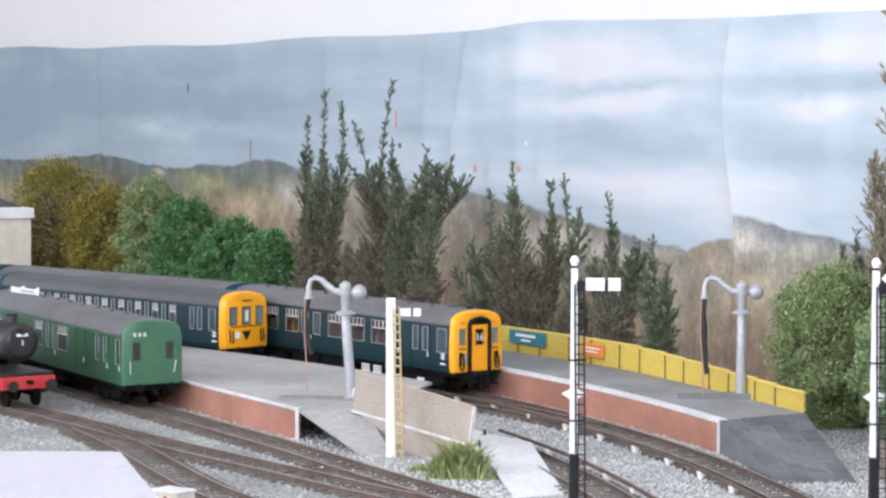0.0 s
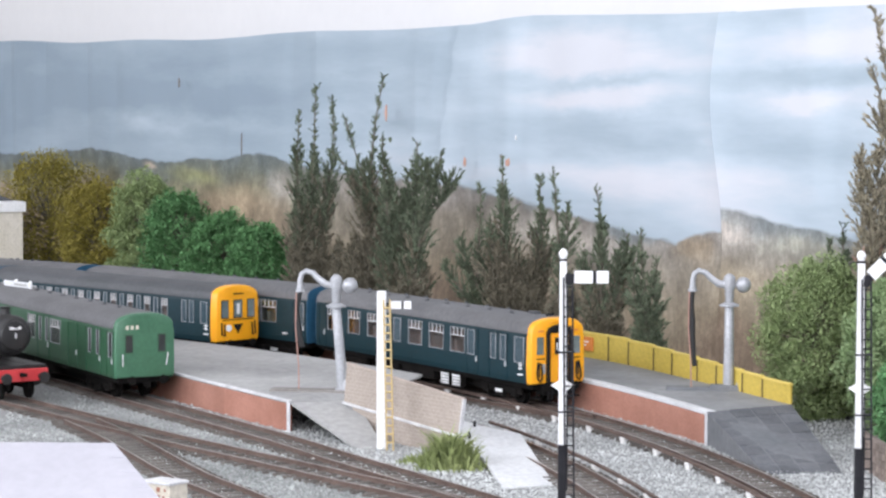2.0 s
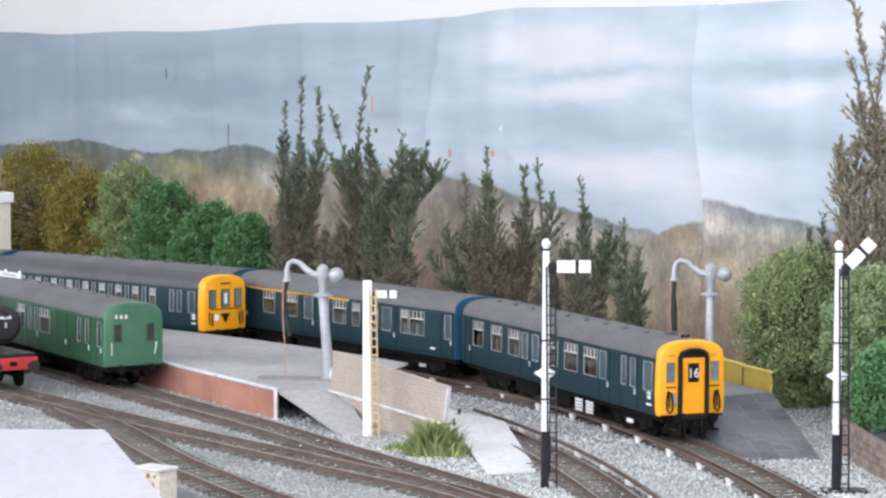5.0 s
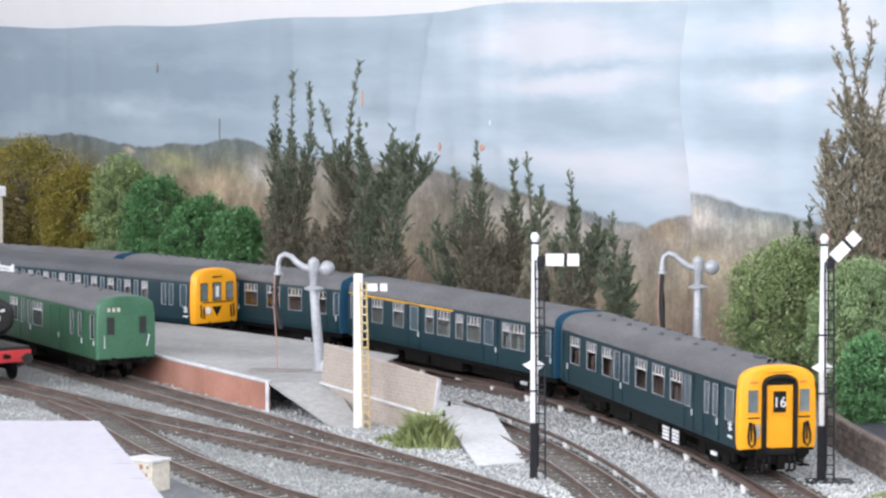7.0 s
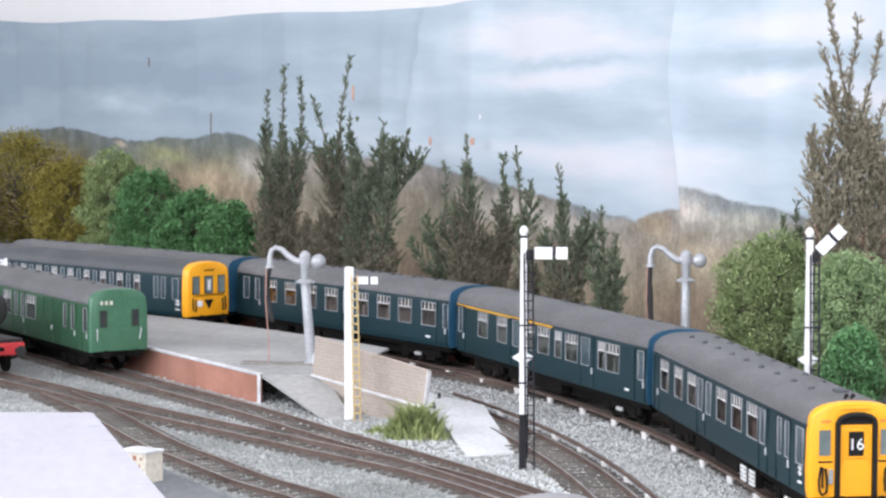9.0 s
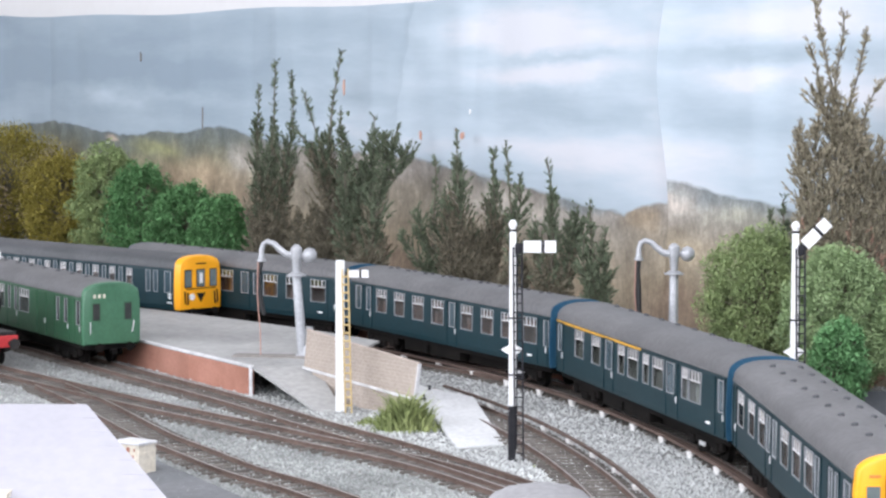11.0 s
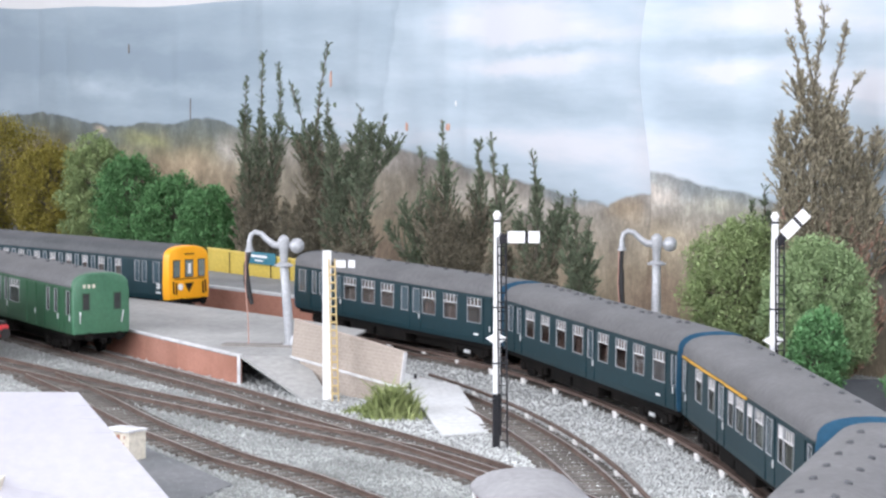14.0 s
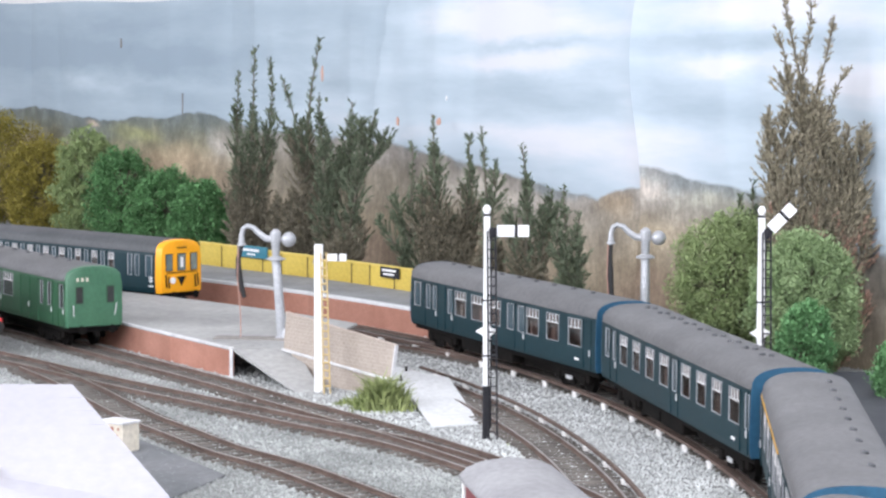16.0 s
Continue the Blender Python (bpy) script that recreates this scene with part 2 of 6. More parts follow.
def backdrop_material():
    """A printed paper sky over hills; x runs along the sheet, z up, in metres."""
    m, nt, b = nodes_of("printed_landscape_paper")
    L = nt.links.new
    tc = nt.nodes.new("ShaderNodeTexCoord")
    sep = nt.nodes.new("ShaderNodeSeparateXYZ")
    L(tc.outputs["Object"], sep.inputs[0])

    def math_node(op, a, c):
        n = nt.nodes.new("ShaderNodeMath")
        n.operation = op
        for k, s in enumerate((a, c)):
            if isinstance(s, (int, float)):
                n.inputs[k].default_value = s
            else:
                L(s, n.inputs[k])
        return n.outputs[0]

    warp = noise_node(nt, 13.0, 5.0, 0.6, stretch=(0.6, 1, 1.6)).outputs["Fac"]
    warp2 = noise_node(nt, 19.0, 5.0, 0.6, stretch=(0.5, 1, 1.4)).outputs["Fac"]
    wx = math_node("ADD", sep.outputs[0], math_node("MULTIPLY", math_node("SUBTRACT", warp, 0.5), 0.16))
    wz = math_node("ADD", sep.outputs[2], math_node("MULTIPLY", math_node("SUBTRACT", warp2, 0.5), 0.034))

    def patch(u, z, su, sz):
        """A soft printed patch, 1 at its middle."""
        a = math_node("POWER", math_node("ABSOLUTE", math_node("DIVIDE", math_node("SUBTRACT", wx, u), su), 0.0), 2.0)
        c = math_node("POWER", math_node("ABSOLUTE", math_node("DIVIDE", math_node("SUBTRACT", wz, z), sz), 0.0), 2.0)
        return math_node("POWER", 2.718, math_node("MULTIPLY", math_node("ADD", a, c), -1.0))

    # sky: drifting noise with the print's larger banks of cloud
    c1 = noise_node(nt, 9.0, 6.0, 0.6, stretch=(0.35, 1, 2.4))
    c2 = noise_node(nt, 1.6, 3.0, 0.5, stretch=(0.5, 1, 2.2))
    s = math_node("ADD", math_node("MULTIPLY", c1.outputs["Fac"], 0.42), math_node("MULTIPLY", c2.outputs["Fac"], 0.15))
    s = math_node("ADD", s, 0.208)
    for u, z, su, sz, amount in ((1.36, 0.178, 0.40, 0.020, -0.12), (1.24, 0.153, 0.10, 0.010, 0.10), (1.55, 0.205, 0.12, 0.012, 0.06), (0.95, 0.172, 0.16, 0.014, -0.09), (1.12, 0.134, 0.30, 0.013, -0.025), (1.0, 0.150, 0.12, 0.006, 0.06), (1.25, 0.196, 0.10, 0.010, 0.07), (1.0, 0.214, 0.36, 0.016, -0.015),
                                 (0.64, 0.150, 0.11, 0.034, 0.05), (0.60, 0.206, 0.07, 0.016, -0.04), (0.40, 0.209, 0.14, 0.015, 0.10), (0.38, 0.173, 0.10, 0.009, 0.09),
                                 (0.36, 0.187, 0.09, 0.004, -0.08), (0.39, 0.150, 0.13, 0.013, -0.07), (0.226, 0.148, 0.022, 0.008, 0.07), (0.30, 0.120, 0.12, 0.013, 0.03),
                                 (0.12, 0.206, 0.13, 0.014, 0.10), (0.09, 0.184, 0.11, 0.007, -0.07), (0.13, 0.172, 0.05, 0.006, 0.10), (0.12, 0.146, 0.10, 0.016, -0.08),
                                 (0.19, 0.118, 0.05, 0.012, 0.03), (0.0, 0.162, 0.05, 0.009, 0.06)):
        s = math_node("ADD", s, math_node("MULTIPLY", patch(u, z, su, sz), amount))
    # the sky turns darker and bluer towards the far end of the sheet
    s = math_node("SUBTRACT", s, math_node("MULTIPLY", sep.outputs[0], 0.103))
    # a separate, paler print from the fold onward
    lap = math_node("LESS_THAN", math_node("ADD", sep.outputs[0], math_node("MULTIPLY", sep.outputs[2], 0.3)), 0.633)
    s = math_node("ADD", s, math_node("MULTIPLY", lap, 0.03))
    s = math_node("SUBTRACT", s, math_node("MULTIPLY", math_node("LESS_THAN", sep.outputs[0], 0.2205), 0.02))
    cloud = ramp_node(nt, [(0.29, (0.25, 0.314, 0.375)), (0.40, (0.33, 0.40, 0.46)), (0.49, (0.438, 0.51, 0.572)), (0.57, (0.58, 0.592, 0.635))])
    L(s, cloud.inputs[0])
    # hills
    pos = math_node("DIVIDE", sep.outputs[0], 2.0)
    prof = [(0.0, 0.066), (0.0435, 0.094), (0.08, 0.101), (0.0955, 0.105), (0.108, 0.105), (0.1095, 0.090), (0.117, 0.090), (0.130, 0.087), (0.137, 0.081), (0.161, 0.086), (0.198, 0.094), (0.234, 0.102),
            (0.264, 0.107), (0.31, 0.111), (0.382, 0.113), (0.433, 0.119), (0.4515, 0.124), (0.4865, 0.127), (0.51, 0.120), (0.5445, 0.119), (0.58, 0.113), (0.6365, 0.118), (0.6875, 0.124), (0.80, 0.114), (1.0, 0.112)]
    hr = ramp_node(nt, [(p, (h * 5, h * 5, h * 5)) for p, h in prof])
    L(pos, hr.inputs[0])
    edge = noise_node(nt, 70.0, 4.0, stretch=(0.4, 1, 1))
    top = math_node("ADD", math_node("DIVIDE", hr.outputs[0], 5.0), math_node("MULTIPLY", math_node("SUBTRACT", edge.outputs["Fac"], 0.5), 0.010))
    below = math_node("SUBTRACT", top, sep.outputs[2])
    mask = math_node("MULTIPLY", below, 420.0)
    mask.node.use_clamp = True
    # hillside colours: a blue-grey ridge and fields at the far end, dry brown scrub and pale trees nearer
    depth = math_node("ADD", math_node("MULTIPLY", below, 13.0), math_node("MULTIPLY", math_node("SUBTRACT", noise_node(nt, 16.0, 5.0, 0.65, stretch=(0.5, 1, 1)).outputs["Fac"], 0.5), 0.9))
    far_band = ramp_node(nt, [(0.0, (0.125, 0.15, 0.155)), (0.22, (0.15, 0.165, 0.14)), (0.4, (0.235, 0.225, 0.155)), (0.62, (0.32, 0.26, 0.19)), (1.0, (0.27, 0.205, 0.155))])
    near_band = ramp_node(nt, [(0.0, (0.19, 0.22, 0.235)), (0.1, (0.21, 0.20, 0.185)), (0.45, (0.285, 0.255, 0.21)), (0.8, (0.275, 0.23, 0.17)), (1.0, (0.26, 0.20, 0.15))])
    L(depth, far_band.inputs[0])
    L(depth, near_band.inputs[0])
    nearer = math_node("MULTIPLY", math_node("SUBTRACT", 0.92, wx), 6.0)
    nearer.node.use_clamp = True
    hill = mixed(nt, far_band.outputs[0], near_band.outputs[0], nearer)
    for u, z, su, sz, tint in ((1.09, 0.101, 0.055, 0.007, (0.275, 0.285, 0.15)), (0.99, 0.102, 0.03, 0.008, (0.14, 0.145, 0.12)), (0.99, 0.076, 0.08, 0.014, (0.40, 0.315, 0.22)),
                               (0.76, 0.080, 0.12, 0.024, (0.20, 0.18, 0.145)), (1.20, 0.106, 0.014, 0.0028, (0.50, 0.41, 0.33)), (0.90, 0.096, 0.03, 0.012, (0.44, 0.41, 0.385)), (0.66, 0.100, 0.10, 0.009, (0.40, 0.37, 0.35)),
                               (0.45, 0.082, 0.05, 0.008, (0.50, 0.47, 0.43)), (0.36, 0.074, 0.06, 0.007, (0.52, 0.48, 0.44)), (0.247, 0.078, 0.016, 0.012, (0.36, 0.29, 0.21)),
                               (0.197, 0.090, 0.028, 0.013, (0.52, 0.48, 0.44)), (0.12, 0.086, 0.04, 0.010, (0.36, 0.36, 0.31)), (0.18, 0.058, 0.05, 0.012, (0.40, 0.34, 0.25))):
        hill = mixed(nt, hill, tint, math_node("MULTIPLY", patch(u, z, su, sz), 0.85))
    scrub = noise_node(nt, 58.0, 10.0, 0.85, stretch=(0.8, 1, 0.8))
    sr = ramp_node(nt, [(0.3, (0.5, 0.48, 0.46)), (0.5, (0.98, 0.96, 0.93)), (0.68, (1.7, 1.66, 1.62))])
    L(scrub.outputs["Fac"], sr.inputs[0])
    hill = mixed(nt, hill, sr.outputs[0], 0.95, "MULTIPLY")
    stems = noise_node(nt, 240.0, 4.0, 0.7, stretch=(1.0, 1, 0.22))
    st = ramp_node(nt, [(0.34, (0.62, 0.60, 0.57)), (0.5, (1.0, 1.0, 1.0)), (0.66, (1.5, 1.48, 1.45))])
    L(stems.outputs["Fac"], st.inputs[0])
    hill = mixed(nt, hill, st.outputs[0], math_node("MULTIPLY", nearer, 0.32), "MULTIPLY")
    col = mixed(nt, cloud.outputs[0], hill, mask)
    L(col, b.inputs["Base Color"])
    b.inputs["Roughness"].default_value = 0.6
    b.inputs["Specular IOR Level"].default_value = 0.3
    return m


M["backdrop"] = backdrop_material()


def add_courses(mat, length, height, depth):
    """Fine printed courses in a material: x along the wall, z up."""
    nt = mat.node_tree
    b = nt.nodes["Principled BSDF"]
    tc, sep, com = (nt.nodes.new("ShaderNode" + k) for k in ("TexCoord", "SeparateXYZ", "CombineXYZ"))
    nt.links.new(tc.outputs["Object"], sep.inputs[0])
    nt.links.new(sep.outputs[0], com.inputs[0])
    nt.links.new(sep.outputs[2], com.inputs[1])
    br = nt.nodes.new("ShaderNodeTexBrick")
    br.inputs["Color1"].default_value = (1.0, 1.0, 1.0, 1)
    br.inputs["Color2"].default_value = (0.88, 0.86, 0.85, 1)
    br.inputs["Mortar"].default_value = (1.22, 1.2, 1.18, 1)
    br.inputs["Scale"].default_value = 1.0
    br.inputs["Brick Width"].default_value = length
    br.inputs["Row Height"].default_value = height
    br.inputs["Mortar Size"].default_value = 0.0003
    nt.links.new(com.outputs[0], br.inputs["Vector"])
    old = b.inputs["Base Color"].links[0].from_socket
    nt.links.new(mixed(nt, old, br.outputs["Color"], depth, "MULTIPLY"), b.inputs["Base Color"])


add_courses(M["buff"], 0.0042, 0.0019, 0.5)

# ---- mesh helpers (all lengths in millimetres) ----
class Geo:
    def __init__(self):
        self.v, self.f = [], []

    def add(self, verts, faces):
        o = len(self.v)
        self.v.extend(tuple(p) for p in verts)
        self.f.extend(tuple(o + k for k in q) for q in faces)
        return self

    def box(self, x0, x1, y0, y1, z0, z1, m=None, bev=0.0):
        if bev:
            b = bev
            prof = [(x0 + b, y0), (x1 - b, y0), (x1, y0 + b), (x1, y1 - b), (x1 - b, y1), (x0 + b, y1), (x0, y1 - b), (x0, y0 + b)]
            cx, cy = (x0 + x1) / 2, (y0 + y1) / 2
            kx, ky = 1 - 2 * b / (x1 - x0), 1 - 2 * b / (y1 - y0)
            pts = []
            for z, s in ((z0, 1), (z1 - b, 1), (z1, 0)):
                for x, y in prof:
                    pts.append((x, y, z) if s else (cx + (x - cx) * kx, cy + (y - cy) * ky, z))
            fs = [tuple(range(7, -1, -1)), tuple(range(16, 24))]
            for r in (0, 8):
                for k in range(8):
                    fs.append((r + k, r + (k + 1) % 8, r + 8 + (k + 1) % 8, r + 8 + k))
        else:
            pts = [(x0, y0, z0), (x1, y0, z0), (x1, y1, z0), (x0, y1, z0), (x0, y0, z1), (x1, y0, z1), (x1, y1, z1), (x0, y1, z1)]
            fs = [(3, 2, 1, 0), (4, 5, 6, 7), (0, 1, 5, 4), (1, 2, 6, 5), (2, 3, 7, 6), (3, 0, 4, 7)]
        if m is not None:
            pts = [tuple(m @ Vector(p)) for p in pts]
        return self.add(pts, fs)

    def tube(self, pts, r, n=8, cap=True):
        """A round bar along pts; r is one radius or one for each point."""
        pts = [Vector(p) for p in pts]
        rs = r if isinstance(r, (list, tuple)) else [r] * len(pts)
        ring = []
        ref = None
        for k, p in enumerate(pts):
            d = (pts[min(k + 1, len(pts) - 1)] - pts[max(k - 1, 0)]).normalized()
            if ref is None:
                ref = d.orthogonal().normalized()
            ref = (ref - d * ref.dot(d)).normalized()
            w = d.cross(ref)
            for a in range(n):
                q = 2 * math.pi * a / n
                ring.append(p + (ref * math.cos(q) + w * math.sin(q)) * rs[k])
        fs = []
        for k in range(len(pts) - 1):
            for a in range(n):
                fs.append((k * n + a, k * n + (a + 1) % n, (k + 1) * n + (a + 1) % n, (k + 1) * n + a))
        if cap:
            fs.append(tuple(range(n - 1, -1, -1)))
            fs.append(tuple(range((len(pts) - 1) * n, len(pts) * n)))
        return self.add(ring, fs)

    def ball(self, c, r, n=12, m=8, sz=1.0):
        pts = [(c[0], c[1], c[2] - r * sz)]
        for j in range(1, m):
            a = math.pi * j / m
            for k in range(n):
                q = 2 * math.pi * k / n
                pts.append((c[0] + r * math.sin(a) * math.cos(q), c[1] + r * math.sin(a) * math.sin(q), c[2] - r * sz * math.cos(a)))
        pts.append((c[0], c[1], c[2] + r * sz))
        fs = [(0, 1 + (k + 1) % n, 1 + k) for k in range(n)]
        for j in range(m - 2):
            for k in range(n):
                fs.append((1 + j * n + k, 1 + j * n + (k + 1) % n, 1 + (j + 1) * n + (k + 1) % n, 1 + (j + 1) * n + k))
        e = len(pts) - 1
        fs += [(e, 1 + (m - 2) * n + k, 1 + (m - 2) * n + (k + 1) % n) for k in range(n)]
        return self.add(pts, fs)

    def sweep(self, path, prof, cap=True):
        """A profile of (across, up) points along a plan path of (x, y, z)."""
        n = len(prof)
        ring = []
        for k, p in enumerate(path):
            a, b = path[max(k - 1, 0)], path[min(k + 1, len(path) - 1)]
            dx, dy = b[0] - a[0], b[1] - a[1]
            l = math.hypot(dx, dy)
            nx, ny = -dy / l, dx / l
            for q, z in prof:
                ring.append((p[0] + nx * q, p[1] + ny * q, p[2] + z))
        fs = []
        for k in range(len(path) - 1):
            for a in range(n):
                fs.append((k * n + a, (k + 1) * n + a, (k + 1) * n + (a + 1) % n, k * n + (a + 1) % n))
        if cap:
            fs.append(tuple(range(n)))
            fs.append(tuple(range(len(path) * n - 1, (len(path) - 1) * n - 1, -1)))
        return self.add(ring, fs)

    def slab(self, near, far, z0, z1):
        """A solid between two plan paths of equal length."""
        pts, n = [], len(near)
        zz0 = z0 if isinstance(z0, (list, tuple)) else [z0] * n
        zz1 = z1 if isinstance(z1, (list, tuple)) else [z1] * n
        for k in range(n):
            (a, b), (c, d) = near[k][:2], far[k][:2]
            pts += [(a, b, zz0[k]), (c, d, zz0[k]), (c, d, zz1[k]), (a, b, zz1[k])]
        fs = []
        for k in range(n - 1):
            o, p = 4 * k, 4 * k + 4
            fs += [(o, p, p + 3, o + 3), (o + 3, p + 3, p + 2, o + 2), (o + 2, p + 2, p + 1, o + 1), (o + 1, p + 1, p, o)]
        fs += [(0, 3, 2, 1), (4 * n - 4, 4 * n - 3, 4 * n - 2, 4 * n - 1)]
        return self.add(pts, fs)

    def mesh(self, name, mat, smooth=False):
        d = bpy.data.meshes.new(name)
        d.from_pydata([(x * MM, y * MM, z * MM) for x, y, z in self.v], [], self.f)
        d.update()
        bm = bmesh.new()
        bm.from_mesh(d)
        bmesh.ops.recalc_face_normals(bm, faces=bm.faces) if len(self.f) < 20000 else None
        bm.to_mesh(d)
        bm.free()
        d.materials.append(mat)
        if smooth:
            d.polygons.foreach_set("use_smooth", [True] * len(d.polygons))
            d.set_sharp_from_angle(angle=radians(40))
        return d


def part(name, geo, mat, parent=None, label="", smooth=False, at=None):
    ob = new(name, geo if isinstance(geo, bpy.types.Mesh) else geo.mesh(name, mat, smooth))
    ob.parent = parent
    if at is not None:
        ob.matrix_basis = at
    return tagged(ob, label)


def thing(name, label, category, m=None, group="", kind=""):
    ob = new(name)
    ob.empty_display_size = 0.01
    if m is not None:
        ob.matrix_basis = m
    return tagged(ob, label, category, group, kind)


def at_mm(x, y, z=0, rz=0, rx=0, ry=0):
    return pose(x * MM, y * MM, z * MM, rx, ry, rz)


def smooth_line(pts, step=6.0):
    """A Catmull-Rom line through plan points, resampled evenly."""
    p = [Vector(q) for q in pts]
    p = [p[0] * 2 - p[1]] + p + [p[-1] * 2 - p[-2]]
    dense = []
    for k in range(1, len(p) - 2):
        for j in range(20):
            t = j / 20
            a, b, c, d = p[k - 1:k + 3]
            dense.append(0.5 * (2 * b + (c - a) * t + (2 * a - 5 * b + 4 * c - d) * t * t + (3 * b - a - 3 * c + d) * t ** 3))
    dense.append(p[-2])
    out, need = [dense[0]], step
    for a, b in zip(dense, dense[1:]):
        l = (b - a).length
        while need <= l:
            out.append(a + (b - a) * (need / l))
            need += step
        need -= l
    return [(q.x, q.y) for q in out]


def aside(line, d):
    """The line moved sideways by d to its left."""
    out = []
    for k, p in enumerate(line):
        a, b = line[max(k - 1, 0)], line[min(k + 1, len(line) - 1)]
        dx, dy = b[0] - a[0], b[1] - a[1]
        l = math.hypot(dx, dy)
        out.append((p[0] - dy / l * d, p[1] + dx / l * d))
    return out


# ---- the main line: a curve that tightens towards the middle and eases at both ends ----


def lay_main():
    """Places and headings every 10 mm, from a curvature that changes evenly along the line."""
    ss = np.arange(-1700, 700, 10.0)
    u = ss / 500
    k = np.where(u < 0, -0.658 + 0.478 * u + 0.267 * u * u, np.maximum(-2.6, -0.658 - 3.5 * u)) / 1000
    k[ss < -1300] = 0.0
    i0 = int(np.argmin(abs(ss)))
    h = np.concatenate([[0], np.cumsum((k[1:] + k[:-1]) * 5)])
    h += -1.5122 - h[i0]
    x = np.concatenate([[0], np.cumsum((np.cos(h[1:]) + np.cos(h[:-1])) * 5)])
    y = np.concatenate([[0], np.cumsum((np.sin(h[1:]) + np.sin(h[:-1])) * 5)])
    return ss, x - x[i0] + 155.7, y - y[i0] + 903.8, h


MS, MX, MY, MH = lay_main()


def main_at(s, off=0.0):
    """Place and heading at s along the main line (train's way); off: to the near side."""
    x, y, h = (float(np.interp(s, MS, q)) for q in (MX, MY, MH))
    return x + math.sin(h) * off, y - math.cos(h) * off, h


def main_line(s0, s1, off=0.0, step=6.0):
    n = int((s1 - s0) / step)
    return [main_at(s0 + (s1 - s0) * k / n, off)[:2] for k in range(n + 1)]


# ---- room ----
def room_box(name, x0, x1, y0, y1, z0, z1, mat):
    ob = part(name, Geo().box(x0, x1, y0, y1, z0, z1), M[mat])
    ob.matrix_basis = ROOM
    return tagged(ob, kind="structure")


room_box("wall_backdrop_side", -1250, 3600, 40, 140, -900, 1500, "wall")
room_box("wall_far_end", 3500, 3600, -2700, 40, -900, 1500, "wall")
room_box("floor", -1250, 3600, -2700, 140, -950, -900, "floor")
room_box("ceiling", -1250, 3600, -2700, 140, 1500, 1560, "wall")
# wall behind the camera with a wide window
room_box("wall_window_sill", -1250, 3600, -2700, -2600, -900, 180, "wall")
room_box("wall_window_head", -1250, 3600, -2700, -2600, 1320, 1500, "wall")
room_box("wall_window_pier", 1960, 3600, -2700, -2600, 180, 1320, "wall")
room_box("wall_window_pier", -1250, -660, -2700, -2600, 180, 1320, "wall")
# wall at the near end with its own window
room_box("wall_end_sill", -1350, -1250, -2700, 140, -900, 230, "wall")
room_box("wall_end_head", -1350, -1250, -2700, 140, 1370, 1500, "wall")
room_box("wall_end_pier", -1350, -1250, -300, 140, 230, 1370, "wall")
room_box("wall_end_pier", -1350, -1250, -2700, -1800, 230, 1370, "wall")


def room_window(x0, x1, y0, y1, z0, z1, name):
    w = thing(name, "white framed window letting in daylight", "window", ROOM, kind="structure")
    g = Geo()
    long_x = x1 - x0 > y1 - y0
    g.box(x0, x1, y0, y1, z0, z0 + 50).box(x0, x1, y0, y1, z1 - 50, z1)
    for k in range(3):
        f = k / 2
        if long_x:
            c = x0 + 25 + (x1 - x0 - 50) * f
            g.box(c - 25, c + 25, y0, y1, z0 + 50, z1 - 50)
        else:
            c = y0 + 25 + (y1 - y0 - 50) * f
            g.box(x0, x1, c - 25, c + 25, z0 + 50, z1 - 50)
    part("window_frame", g, M["white"], w)


room_window(-660, 1960, -2690, -2640, 180, 1320, "window_1")
room_window(-1340, -1290, -1800, -300, 230, 1370, "window_2")


# ---- baseboard and ballast ----
ground = part("ground", Geo().box(-1100, 3400, -1500, 38, -30, -3.4), M["ballast"])
ground.matrix_basis = ROOM
tagged(ground, "grey ballasted layout baseboard", "ground", kind="structure")
for k, (u, d) in enumerate(((-900, -1350), (-900, -80), (1200, -1350), (1200, -80), (3200, -1350), (3200, -80))):
    leg = part("baseboard_leg", Geo().box(u - 25, u + 25, d - 25, d + 25, -900, -30), M["sleeper"])
    leg.matrix_basis = ROOM
    tagged(leg, "plain timber leg under the layout board", "leg", "baseboard legs", "structure")


